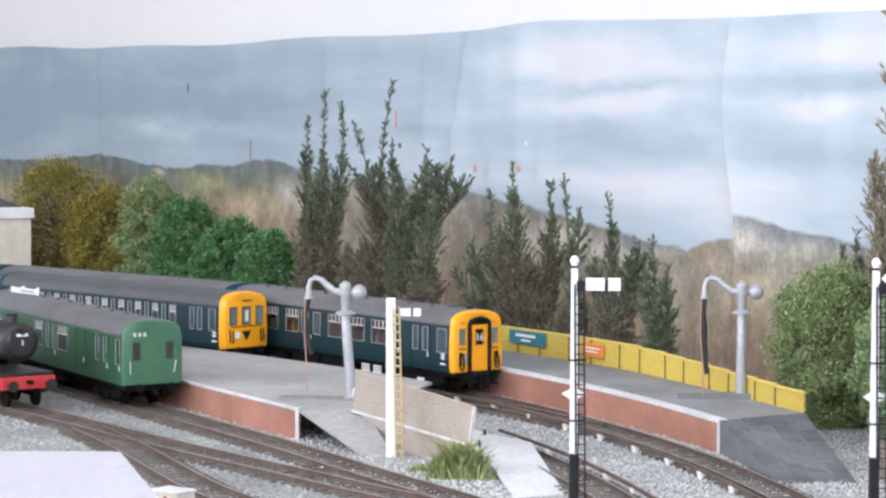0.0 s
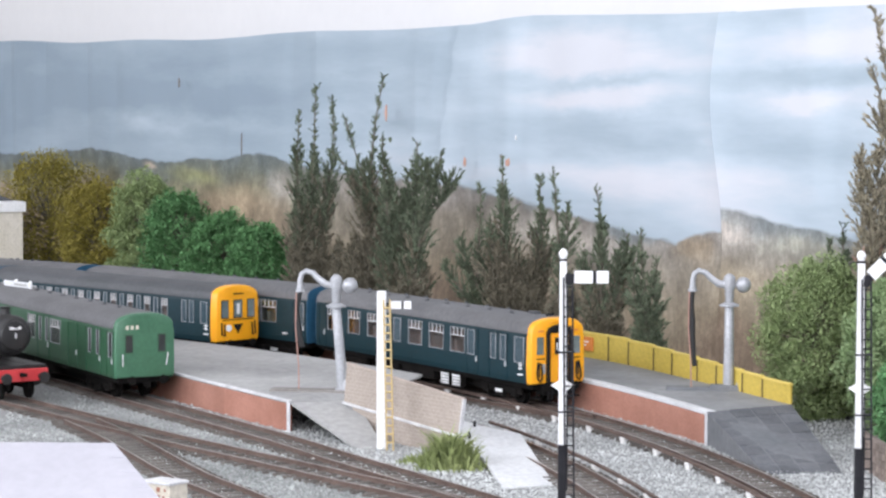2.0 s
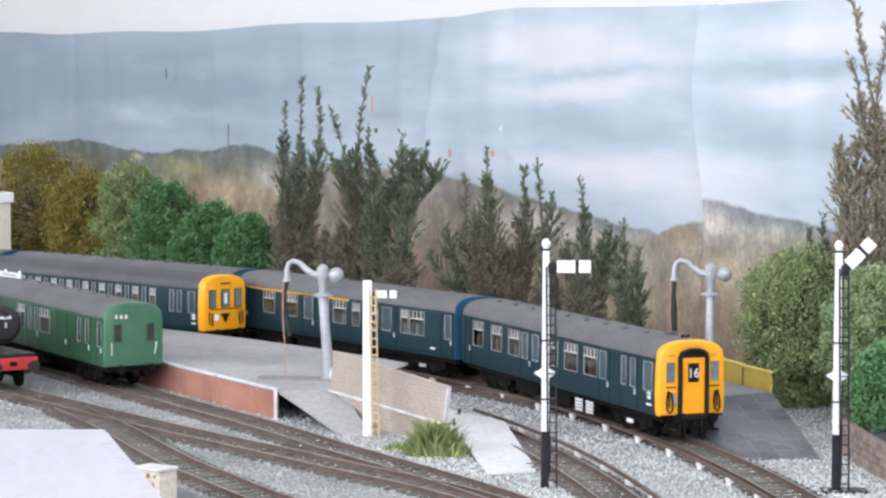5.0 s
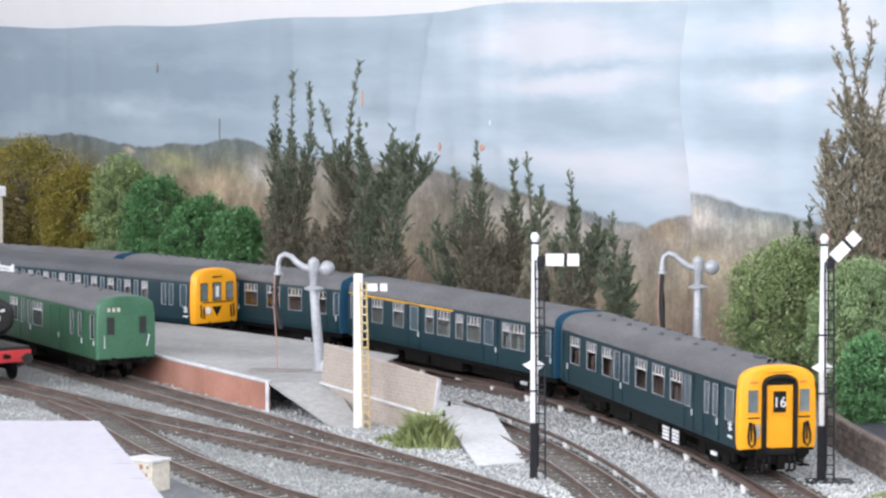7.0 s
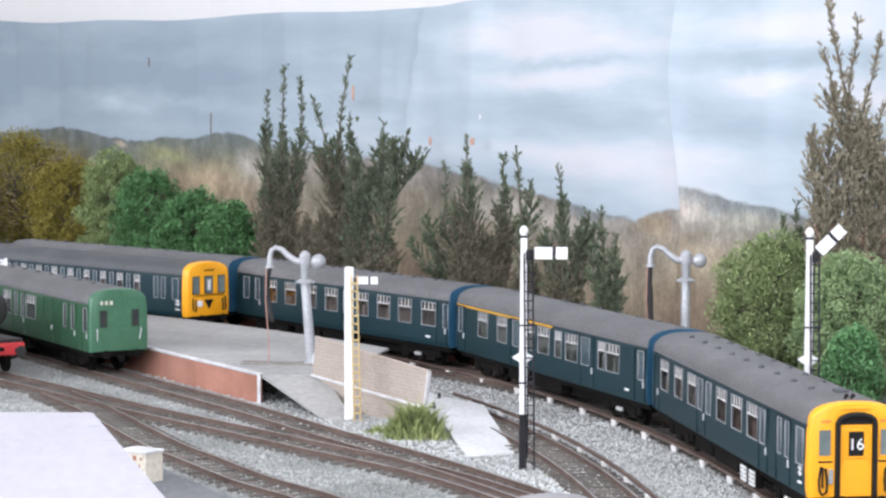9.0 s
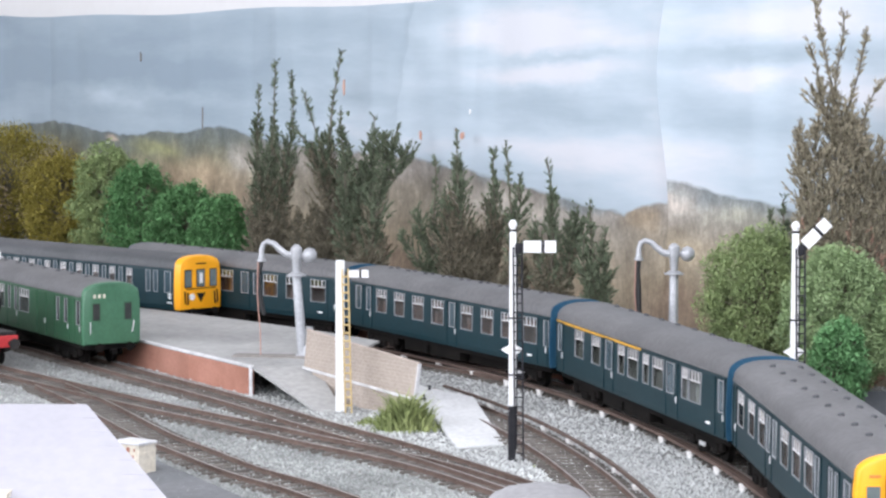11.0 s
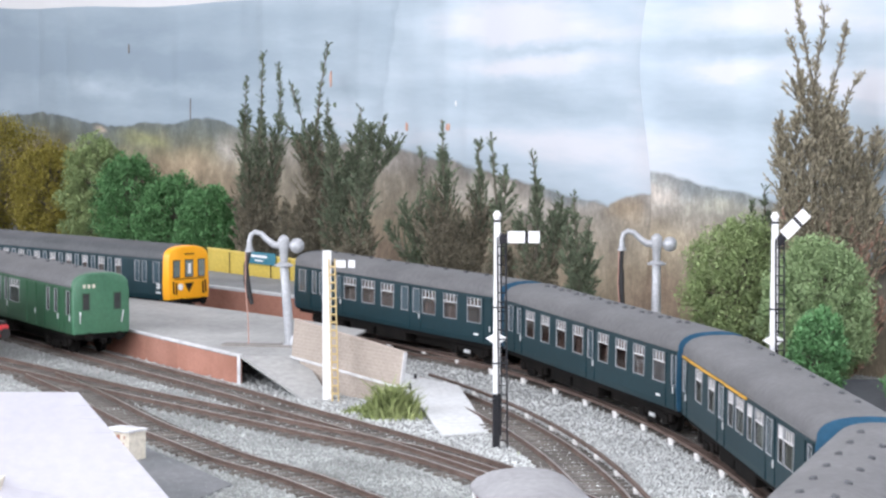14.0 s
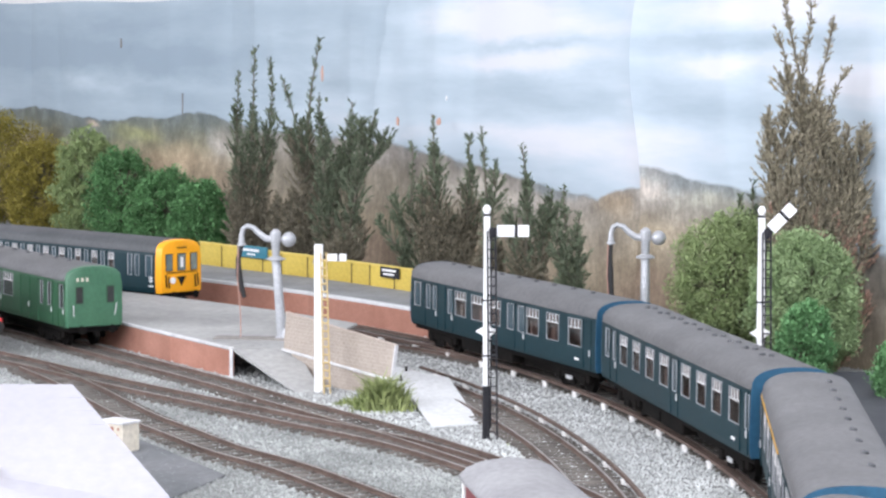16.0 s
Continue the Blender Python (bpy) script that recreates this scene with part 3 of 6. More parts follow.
def sheet(name, u0, u1, seam0, seam1, seed, d0):
    """One length of printed backdrop paper, with buckles, folds and a wavy top edge."""
    rnd = random.Random(seed)
    nu, nz = max(20, int((u1 - u0) / 9)), 44
    folds = [(rnd.uniform(u0, u1), rnd.uniform(6, 16), rnd.uniform(-2.2, 2.2), rnd.uniform(-0.15, 0.15)) for _ in range(int((u1 - u0) / 70) + 2)]
    if not seam1:
        folds += [(631, 4, -3.0, 0.3), (648, 7, 2.0, 0.3), (1010, 5, -1.8, 0.02)]
    front, g = [], Geo()
    for i in range(nu + 1):
        f = i / nu
        for j in range(nz + 1):
            z = -4 + j / nz
            q = j / nz
            ul = u0 + (seam0 * math.sin(q * 9 + 1.0) if seam0 else 0)
            ur = u1 + (seam1 * math.sin(q * 9 + 1.0) if seam1 else 0)
            u = ul + (ur - ul) * f
            top = 225 + 2 * math.sin(u / 190 + seed) + 1.2 * math.sin(u / 61) + 0.0115 * max(0.0, u - 420) + 5 * min(1.0, max(0.0, (545 - u) / 85)) - 3 * min(1.0, max(0.0, (320 - u) / 250))
            z = -4 + q * (top + 4)
            d = d0 + 2.5 * noise.noise((u / 160, q * 1.4, seed)) + 1.0 * noise.noise((u / 40, q * 3, seed + 5))
            for fu, fw, fa, lean in folds:
                d += fa * math.exp(-(((u - fu + lean * z) / fw) ** 2)) * min(1.0, q * 1.4)
            if seam1 and u > ur - 14:
                d -= (u - ur + 14) * 0.3 * min(1.0, q * 1.3)
            front.append((u, min(d, 34), z))
    n = len(front)
    fs = []
    for i in range(nu):
        for j in range(nz):
            a = i * (nz + 1) + j
            fs.append((a, a + nz + 1, a + nz + 2, a + 1))
    g.add(front, fs)
    g.add([(x, y + 0.5, z) for x, y, z in front], [q[::-1] for q in fs])
    rim = [i * (nz + 1) + nz for i in range(nu + 1)]
    g.f += [(a, b, b + n, a + n) for a, b in zip(rim, rim[1:])]
    for r in (0, nu):
        col = [r * (nz + 1) + j for j in range(nz + 1)]
        g.f += [(a, b, b + n, a + n) for a, b in zip(col, col[1:])]
    ob = part(name, g, M["backdrop"], smooth=True)
    ob.matrix_basis = ROOM
    return tagged(ob, "creased printed paper backdrop of hills under cloud", "backdrop", kind="structure")


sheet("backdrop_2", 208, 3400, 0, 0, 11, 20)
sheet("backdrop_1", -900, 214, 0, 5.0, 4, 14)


# ---- tracks ----
SLEEPER = Geo().box(-1.7, 1.7, -15.5, 15.5, -3.6, -1.95, bev=0.25).mesh("sleeper", M["sleeper"])
POT = Geo().tube([(0, 0, -3.6), (0, 0, -2.6), (0, 0, 0.2)], [1.5, 1.7, 2.3], 8).mesh("insulator", M["pots"])
RAIL_PROF = [(-0.95, -2.3), (0.95, -2.3), (0.95, -1.95), (0.32, -1.7), (0.32, -0.7), (0.6, -0.5), (0.6, -0.12), (-0.6, -0.12), (-0.6, -0.5), (-0.32, -0.7), (-0.32, -1.7), (-0.95, -1.95)]
HEAD_PROF = [(-0.5, -0.12), (0.5, -0.12), (0.5, 0.0), (-0.5, 0.0)]


def track(line, label, third=0.0, stretch=(0, 1), sleepers=True):
    t = thing("railway_track", label, "track", group="tracks", kind="structure")
    for d in (-8.7, 8.7):
        l3 = [(x, y, 0) for x, y in aside(line, d)]
        r = part("rail", Geo().sweep(l3, RAIL_PROF), M["rail"], t)
        part("rail_head", Geo().sweep(l3, HEAD_PROF), M["steel"], r)
    if third:
        l3 = [(x, y, 1.2) for x, y in aside(line, third)]
        part("conductor_rail", Geo().sweep(l3, [(-0.8, -1.2), (0.8, -1.2), (0.8, 0.2), (-0.8, 0.2)]), M["rail"], t, "rusty raised conductor rail")
        for k in range(3, len(l3) - 1, 5):
            part("insulator", POT, None, t, at=at_mm(l3[k][0], l3[k][1]))
    if sleepers:
        acc, lo, hi, count, rest = 0, len(line) * stretch[0], len(line) * stretch[1], 0, Geo()
        for k in range(0, len(line) - 1):
            a, b = line[k], line[k + 1]
            ang = math.degrees(math.atan2(b[1] - a[1], b[0] - a[0])) + random.uniform(-1.2, 1.2)
            if lo <= k <= hi and count < 300:
                part("sleeper", SLEEPER, None, t, at=at_mm(a[0], a[1], 0, ang))
                count += 1
            else:
                rest.box(-1.7, 1.7, -15.5, 15.5, -3.6, -1.95, m=Matrix.Translation((a[0], a[1], 0)) @ Matrix.Rotation(radians(ang), 4, "Z"))
        if rest.v:
            tagged(part("sleepers", rest, M["sleeper"], t), kind="stuff")
    return t


MAIN = main_line(-1500, 620, step=9.0)
track(MAIN, "curved main running track with rusty rails and conductor rail", third=-15.5, stretch=(0.35, 0.95))
BAY = main_line(-420, 230, off=76, step=9.0)
track(BAY, "curved siding track with conductor rail beside the ramp", third=15.0)
LOOP = main_line(-1500, -700, off=45.5, step=9.0)
LOOP = smooth_line([LOOP[0], LOOP[20], LOOP[40], LOOP[60], LOOP[80], main_at(-620, 30)[:2], main_at(-520, 12)[:2], main_at(-430, 3)[:2]], 9.0)
track(LOOP, "platform loop track under the stabled blue unit", sleepers=True)
T1 = smooth_line([(-520, 1935), (-425, 1782), (-330, 1630), (-250, 1490), (-206, 1413), (-172, 1355), (-97, 1229), (-62, 1164), (-4, 1062), (33, 988), (51, 946), (72, 890), (90, 800), (92, 700), (80, 600)], 9.0)
track(T1, "rusty siding track beside the island platform", stretch=(0.2, 1))
T2 = smooth_line([(-480, 1690), (-330, 1480), (-241, 1352), (-158, 1236), (-90, 1148), (-56, 1103), (-4, 1036), (33, 968), (62, 900), (84, 820)], 9.0)
siding = track(T2, "rusty siding track that joins its neighbour at a turnout", stretch=(0.2, 1))
STUB = Geo().tube([(0, 0, -3.6), (0, 0, -2.4), (0, 0, -1.6)], [0.8, 0.9, 1.0], 8).mesh("insulator", M["pots"])
for k in range(3):
    part("insulator", STUB, None, siding, at=at_mm(-77 + 13.2 * k, 1172 - 21.5 * k))
T3 = smooth_line([(-211, 1300), (-178, 1228), (-133, 1117), (-109, 1069), (-80, 1012), (-52, 970), (-27, 922), (10, 845), (40, 770), (60, 690)], 9.0)
track(T3, "rusty yard track in front of the ballast", stretch=(0, 1))


def ballast_chips(n, seed, mat, label, old):
    """Loose stone over the visible ground, in one piece; old: the dirtier stone on the yard side of the siding."""
    rnd = np.random.RandomState(seed)
    y = 820 + (1 - np.sqrt(rnd.rand(n))) * 720
    x = (rnd.rand(n) - 0.5) * (0.46 * y)
    line = sorted(T1, key=lambda q: q[1])
    edge = np.interp(y, [q[1] for q in line], [q[0] for q in line]) + rnd.randn(n) * 6
    keep = (x < edge) == old
    x, y = x[keep], y[keep]
    n = len(x)
    r = 0.34 + rnd.rand(n) * 0.5
    z = -3.3 + rnd.rand(n) * 0.55
    base = np.array([(1, 0, 0), (-0.5, 0.8, 0), (-0.6, -0.7, 0.1), (0.1, 0.1, 0.9), (0.0, 0.0, -0.6)])
    faces = np.array([(0, 1, 3), (1, 2, 3), (2, 0, 3), (1, 0, 4), (2, 1, 4), (0, 2, 4)])
    a = rnd.rand(n) * 6.283
    c, s = np.cos(a)[:, None], np.sin(a)[:, None]
    jit = base[None] * (0.75 + 0.5 * rnd.rand(n, 5, 1)) * r[:, None, None]
    X = jit[..., 0] * c - jit[..., 1] * s + x[:, None]
    Y = jit[..., 0] * s + jit[..., 1] * c + y[:, None]
    Z = jit[..., 2] + z[:, None]
    V = np.stack([X, Y, Z], -1).reshape(-1, 3) * MM
    F = (faces[None] + 5 * np.arange(n)[:, None, None]).reshape(-1, 3)
    d = bpy.data.meshes.new("ballast")
    d.from_pydata(V.tolist(), [], F.tolist())
    d.materials.append(M[mat])
    tagged(new("ballast", d), label, "ballast", kind="stuff")


ballast_chips(110000, 5, "stones", "loose pale grey granite ballast chips between the tracks", False)
ballast_chips(110000, 6, "stones_old", "dirty grey ballast chips over the yard tracks", True)


yard = part("yard_surface", Geo().slab([(-190, 1080), (-165, 1030), (-125, 950), (-96, 895)], [(-152, 1108), (-128, 1060), (-98, 1000), (-76, 955)], -3.6, -2.3), M["paving_dark"])
tagged(yard, "dark slate-grey yard surface beside the hut", "yard", kind="structure")


# ---- platforms ----
FAR_S0, FAR_S1 = -1500, -330
FENCE = smooth_line([(-210, 1885), (-160, 1818), (-103, 1745), (-50, 1680), (17, 1580), (82, 1478), (124, 1382), (167, 1266)], 8.0)


def far_platform():
    p = thing("platform", "curved brick-faced far platform with dark ramp at its end", "platform", kind="structure")
    near = main_line(FAR_S0, FAR_S1, off=-23.5, step=8.0)
    # match the far side by even fractions of the fence line
    n = 90
    na = [near[int(k * (len(near) - 1) / n)] for k in range(n + 1)]
    fa = [FENCE[int(k * (len(FENCE) - 1) / n)] for k in range(n + 1)]
    part("surface", Geo().slab(na, fa, 12.0, 13.4), M["paving_far"], p, "grey paved surface")
    face = aside(na, 1.2)
    for k in range(0, n, 6):
        part("brick_panel", Geo().sweep([(x, y, 0) for x, y in face[k:k + 7]], [(-1.6, -4), (0, -4), (0, 11.9), (-1.6, 11.9)]), M["brick"], p, "red brick-paper panel")
    part("coping", Geo().sweep([(x, y, 0) for x, y in na], [(-0.4, 12.1), (5.0, 12.1), (5.0, 13.9), (-0.4, 13.9)]), M["card"], p, "pale edge strip")
    e0, e1 = na[-1], fa[-1]
    ramp = Geo().add([(e0[0], e0[1], 13.4), (e1[0], e1[1], 13.4), (174, 1140, -3.6), (137, 1138, -3.6), (e0[0], e0[1], -4), (e1[0], e1[1], -4), (174, 1140, -4.4), (137, 1138, -4.4)],
                     [(0, 1, 2, 3), (7, 6, 5, 4), (0, 3, 7, 4), (1, 5, 6, 2), (3, 2, 6, 7), (0, 4, 5, 1)])
    part("ramp", ramp, M["paving_dark"], p, "dark grey slabbed end ramp")
    # single slabs laid on the ramp
    c = [Vector((e0[0], e0[1], 13.5)), Vector((e1[0], e1[1], 13.5)), Vector((174, 1140, -3.4)), Vector((137, 1138, -3.4))]
    rnd = random.Random(3)
    for i in range(4):
        for j in range(7):
            a0, a1, b0, b1 = i / 4 + 0.012, (i + 1) / 4 - 0.012, j / 7 + 0.008, (j + 1) / 7 - 0.008
            q = [(c[0].lerp(c[1], a)).lerp(c[3].lerp(c[2], a), b) for a, b in ((a0, b0), (a1, b0), (a1, b1), (a0, b1))]
            up = rnd.uniform(0.25, 0.5)
            part("slab", Geo().add([(v.x, v.y, v.z + up) for v in q] + [(v.x, v.y, v.z - 0.3) for v in q], [(0, 1, 2, 3), (7, 6, 5, 4), (0, 4, 5, 1), (1, 5, 6, 2), (2, 6, 7, 3), (3, 7, 4, 0)]), M["paving_slab"], p)
    part("end_post", Geo().box(e0[0] - 1.0, e0[0] + 0.6, e0[1] - 1.8, e0[1] - 0.4, -4, 13.0), M["card_white"], p, "white card corner strip")
    return p


far_platform()


def fence():
    f = thing("platform_fence", "faded yellow panelled fence along the far platform", "fence")
    n = 26
    pts = [FENCE[int(k * (len(FENCE) - 1) / n)] for k in range(n + 1)]
    for k in range(n):
        top = 29.5 + 3.0 * max(0.0, 1 - k / 9.4) - 5.0 * max(0.0, (k - 18) / 7.2)
        if k < 3:
            continue
        (a, b), (c, d) = pts[k], pts[k + 1]
        l, ang = math.hypot(c - a, d - b), math.degrees(math.atan2(d - b, c - a))
        part("panel", Geo().box(0.5, l - 0.5, -0.5, 0.5, 13.4, top - 1.2), M["fence"], f, at=at_mm(a, b, 0, ang))
        part("batten", Geo().box(-0.5, 0.5, -1.1, 0.6, 13.4, top - 1.2, bev=0.15), M["fence_gap"], f, at=at_mm(a, b, 0, ang))
        part("top_rail", Geo().box(0, l, -1.3, 0.9, top - 1.2, top, bev=0.3), M["fence_cap"], f, at=at_mm(a, b, 0, ang))
    return pts


FENCE_POSTS = fence()


def fence_sign(d0, d1, z0, z1, mat, label, bars):
    """A sign on the fence between two distances along it; bars are fractions of its board."""
    k0, k1 = (min(len(FENCE) - 1, int(q / 8.0)) for q in (d0, d1))
    a, b = FENCE[k0], FENCE[k1]
    w = math.hypot(b[0] - a[0], b[1] - a[1])
    ang = math.degrees(math.atan2(b[1] - a[1], b[0] - a[0]))
    s = thing("station_sign", label, "sign", at_mm(a[0], a[1], 0, ang), "signs on the fence")
    part("board", Geo().box(0, w, -2.6, -1.3, z0, z1, bev=0.3), M[mat], s)
    for x0, x1, za, zb in bars:
        part("lettering_bar", Geo().box(x0 * w, x1 * w, -2.9, -2.6, z0 + za * (z1 - z0), z0 + zb * (z1 - z0)), M["white"], s, "unreadable pale lettering bar")


fence_sign(387, 427, 19.6, 28.2, "sign_blue", "teal station sign with white lettering on the fence", [(0.2, 0.75, 0.55, 0.75), (0.35, 0.62, 0.22, 0.36)])
fence_sign(466, 490, 18.0, 26.5, "sign_orange", "small orange sign on the yellow fence", [(0.15, 0.85, 0.6, 0.7), (0.15, 0.75, 0.35, 0.44)])
fence_sign(140, 180, 23.5, 32.5, "sign_blue", "teal station sign with white lettering on the fence", [(0.2, 0.75, 0.55, 0.75), (0.35, 0.62, 0.22, 0.36)])
fence_sign(320, 344, 21.0, 28.6, "iron", "small dark notice with pale lettering on the fence", [(0.14, 0.86, 0.6, 0.8), (0.2, 0.78, 0.25, 0.42)])


def island_platform():
    p = thing("island_platform", "island platform with pale surface and brick-paper face", "platform", kind="structure")
    n = 60
    near = [T1[0]] + []
    edge = aside(T1, 23.5)
    cut = [q for q in edge if q[1] > 1268]
    near = [cut[int(k * (len(cut) - 1) / n)] for k in range(n + 1)]
    # far edge keeps its distance from the loop track
    far = []
    for k in range(n + 1):
        s = -1500 + k / n * (1500 - 545)
        far.append(main_at(s, 68 - 22 * max(0.0, (k / n - 0.72) / 0.28))[:2])
    part("surface", Geo().slab(near, far, 11.6, 13.0), M["paving"], p, "pale grey worn surface")
    face = aside(near, 1.4)
    for k in range(0, n, 3):
        part("brick_panel", Geo().sweep([(x, y, 0) for x, y in face[k:k + 4]], [(-1.2, -4), (0.4, -4), (0.4, 11.5), (-1.2, 11.5)]), M["brick"], p, "red brick-paper panel")
    part("coping", Geo().sweep([(x, y, 0) for x, y in near], [(-0.6, 12.3), (1.8, 12.3), (1.8, 13.4), (-0.6, 13.4)]), M["card_white"], p, "white chipped edge strip")
    e = near[-1]
    part("end_post", Geo().box(e[0] - 0.9, e[0] + 0.9, e[1] - 2.2, e[1] - 0.8, -4, 12.6), M["card_white"], p, "white card corner strip")
    f = far[-1]
    q = [(e[0], e[1], 12.9), (-62, 1283, 12.6), (-50, 1322, 12.0), (f[0], f[1], 12.9)]
    g = Geo().add([*q, *[(x, y, z - 1.2) for x, y, z in q]], [(0, 3, 2, 1), (4, 5, 6, 7), (0, 1, 5, 4), (1, 2, 6, 5), (2, 3, 7, 6), (3, 0, 4, 7)])
    part("end_surface", g, M["paving"], p, "pale grey worn surface")
    a, b, c, d = (e[0] + 1, e[1] - 1, 12.6), (-62, 1282, 12.6), (-44, 1216, -3.4), (-57, 1213, -3.6)
    g = Geo().add([a, b, c, d] + [(q[0], q[1], q[2] - 1.2) for q in (a, b, c, d)], [(0, 3, 2, 1), (4, 5, 6, 7), (0, 1, 5, 4), (1, 2, 6, 5), (2, 3, 7, 6), (3, 0, 4, 7)])
    part("ramp", g, M["paving"], p, "thin pale grey card ramp with hollow side")
    q = [(-62, 1283, 12.4), (-50, 1322, 11.6), (0, 1256, 4.0), (24, 1232, 2.4), (-3, 1190, 4.0)]
    g = Geo().add([*q, *[(x, y, z - 1.2) for x, y, z in q]], [(0, 1, 2, 3, 4), (9, 8, 7, 6, 5), (0, 5, 6, 1), (1, 6, 7, 2), (2, 7, 8, 3), (3, 8, 9, 4), (4, 9, 5, 0)])
    part("sloping_surface", g, M["card"], p, "pale card slope behind the screen")
    q = [(-3, 1190, 4.1), (24, 1232, 2.5), (37, 1103, -2.9), (14, 1092, -2.9), (3, 1172, 1.0)]
    g = Geo().add([*q, *[(x, y, z - 1.0) for x, y, z in q]], [(0, 1, 2, 3, 4), (9, 8, 7, 6, 5), (0, 5, 6, 1), (1, 6, 7, 2), (2, 7, 8, 3), (3, 8, 9, 4), (4, 9, 5, 0)])
    part("end_ramp", g, M["card"], p, "white card ramp curling off the ballast")


island_platform()


def screen():
    s = thing("brick_screen", "leaning buff brick-paper screen with white edges on the ramp", "screen")
    a, b = (-67, 1276), (-6, 1190)
    l, ang = math.hypot(b[0] - a[0], b[1] - a[1]), math.degrees(math.atan2(b[1] - a[1], b[0] - a[0]))
    m = at_mm(a[0], a[1], 0, ang)

    def plate(name, p, t, mat, label=""):
        return part(name, Geo().add([(x, -t, z) for x, z in p] + [(x, 0, z) for x, z in p], [(0, 1, 2, 3), (7, 6, 5, 4), (0, 4, 5, 1), (1, 5, 6, 2), (2, 6, 7, 3), (3, 7, 4, 0)]), M[mat], s, label, at=m)

    plate("upper_panel", [(0, 12.6), (l, 7.0), (l + 4, 25.5), (3, 33.5)], 1.2, "buff")
    plate("lower_panel", [(8, -4), (l - 6, -4), (l - 6, 7.2), (8, 11.6)], 0.9, "buff")
    plate("edge_strip", [(-1, 11.8), (l, 6.2), (l, 7.4), (-1, 13.0)], 2.0, "card_white", "white card edge strip")
    plate("end_strip", [(l - 0.2, 7.0), (l + 0.9, 7.0), (l + 4.9, 25.5), (l + 3.8, 25.5)], 1.8, "card_white", "white card end strip")
    plate("top_strip", [(3, 33.4), (l + 4, 25.4), (l + 4, 26.0), (3, 34.0)], 1.6, "buff_joint", "pale top edge")
    hook = Geo().tube([(l + 1, -1.5, 6.5), (l + 8, -2.0, 8.0), (l + 11, -2.0, 8.4)], 0.5, 6).tube([(l + 10, -2, 7.0), (l + 10, -2, 10.4)], 0.5, 6)
    part("hook", hook, M["iron"], s, "small dark iron hook", at=m)


screen()

M["dark_glass"] = surface("dark_van_glass", (0.02, 0.024, 0.024), (0.05, 0.055, 0.055), 0.1, 20, 200, bump=0.0)
M["drop_glass"] = surface("bluish_droplight_glass", (0.035, 0.06, 0.075), (0.085, 0.12, 0.14), 0.14, 40, 300, bump=0.0)
M["cab_glass"] = surface("tinted_cab_glass", (0.10, 0.13, 0.13), (0.20, 0.24, 0.24), 0.08, 20, 200, bump=0.0)


# ---- coaches ----
LEN, HALF = 258.0, 18.5
ZB, ZW0, ZW1, ZC, ZT = 13.2, 24.6, 39.2, 41.4, 50.2
SIDE = [(ZB, 17.7), (16.0, 18.3), (ZW0, 18.5), (ZW1, 18.1), (ZC, 17.7)]


def roof_profile(n=14, w=17.9, lift=0.0):
    pts = []
    for k in range(n + 1):
        a = math.pi * k / n
        c = math.cos(a)
        y = w * (abs(c) ** 0.8) * (1 if c >= 0 else -1)
        pts.append((y, ZC + lift + (ZT - ZC) * math.sin(a) ** 0.75))
    return pts


def end_outline():
    lower = [(-SIDE[i][1], SIDE[i][0]) for i in range(len(SIDE))]
    upper = roof_profile()[::-1]
    right = [(SIDE[i][1], SIDE[i][0]) for i in range(len(SIDE) - 1, -1, -1)]
    return lower + upper[1:-1] + right


def add_side(g, x0, x1, gaps, sgn):
    """One body side: a single hollow-edged plate with its window openings cut through."""
    xs = sorted({x0, x1, *[q for a, b in gaps for q in (a, b)]})
    n, m, t = len(xs), len(SIDE), 0.8
    pts = [(x, sgn * (y - inner * t), z) for inner in (0, 1) for x in xs for z, y in SIDE]
    solid = {(i, k) for i in range(n - 1) for k in range(m - 1)
             if k != 2 or not any(a <= (xs[i] + xs[i + 1]) / 2 <= b for a, b in gaps)}
    used, fs = {}, []

    def at(i, k, inner):
        return inner * n * m + i * m + k

    for i, k in sorted(solid):
        ring = [(i, k), (i + 1, k), (i + 1, k + 1), (i, k + 1)]
        fs.append([at(*q, 0) for q in ring])
        fs.append([at(*q, 1) for q in ring[::-1]])
        for s, (di, dk) in enumerate(((0, -1), (1, 0), (0, 1), (-1, 0))):
            if (i + di, k + dk) not in solid:
                a, b = ring[s], ring[(s + 1) % 4]
                fs.append([at(*b, 0), at(*a, 0), at(*a, 1), at(*b, 1)])
    order = []
    for q in fs:
        for v in q:
            if v not in used:
                used[v] = len(order)
                order.append(pts[v])
    if sgn > 0:
        fs = [q[::-1] for q in fs]
    g.add(order, [tuple(used[v] for v in q) for q in fs])


WIN_CACHE = {}


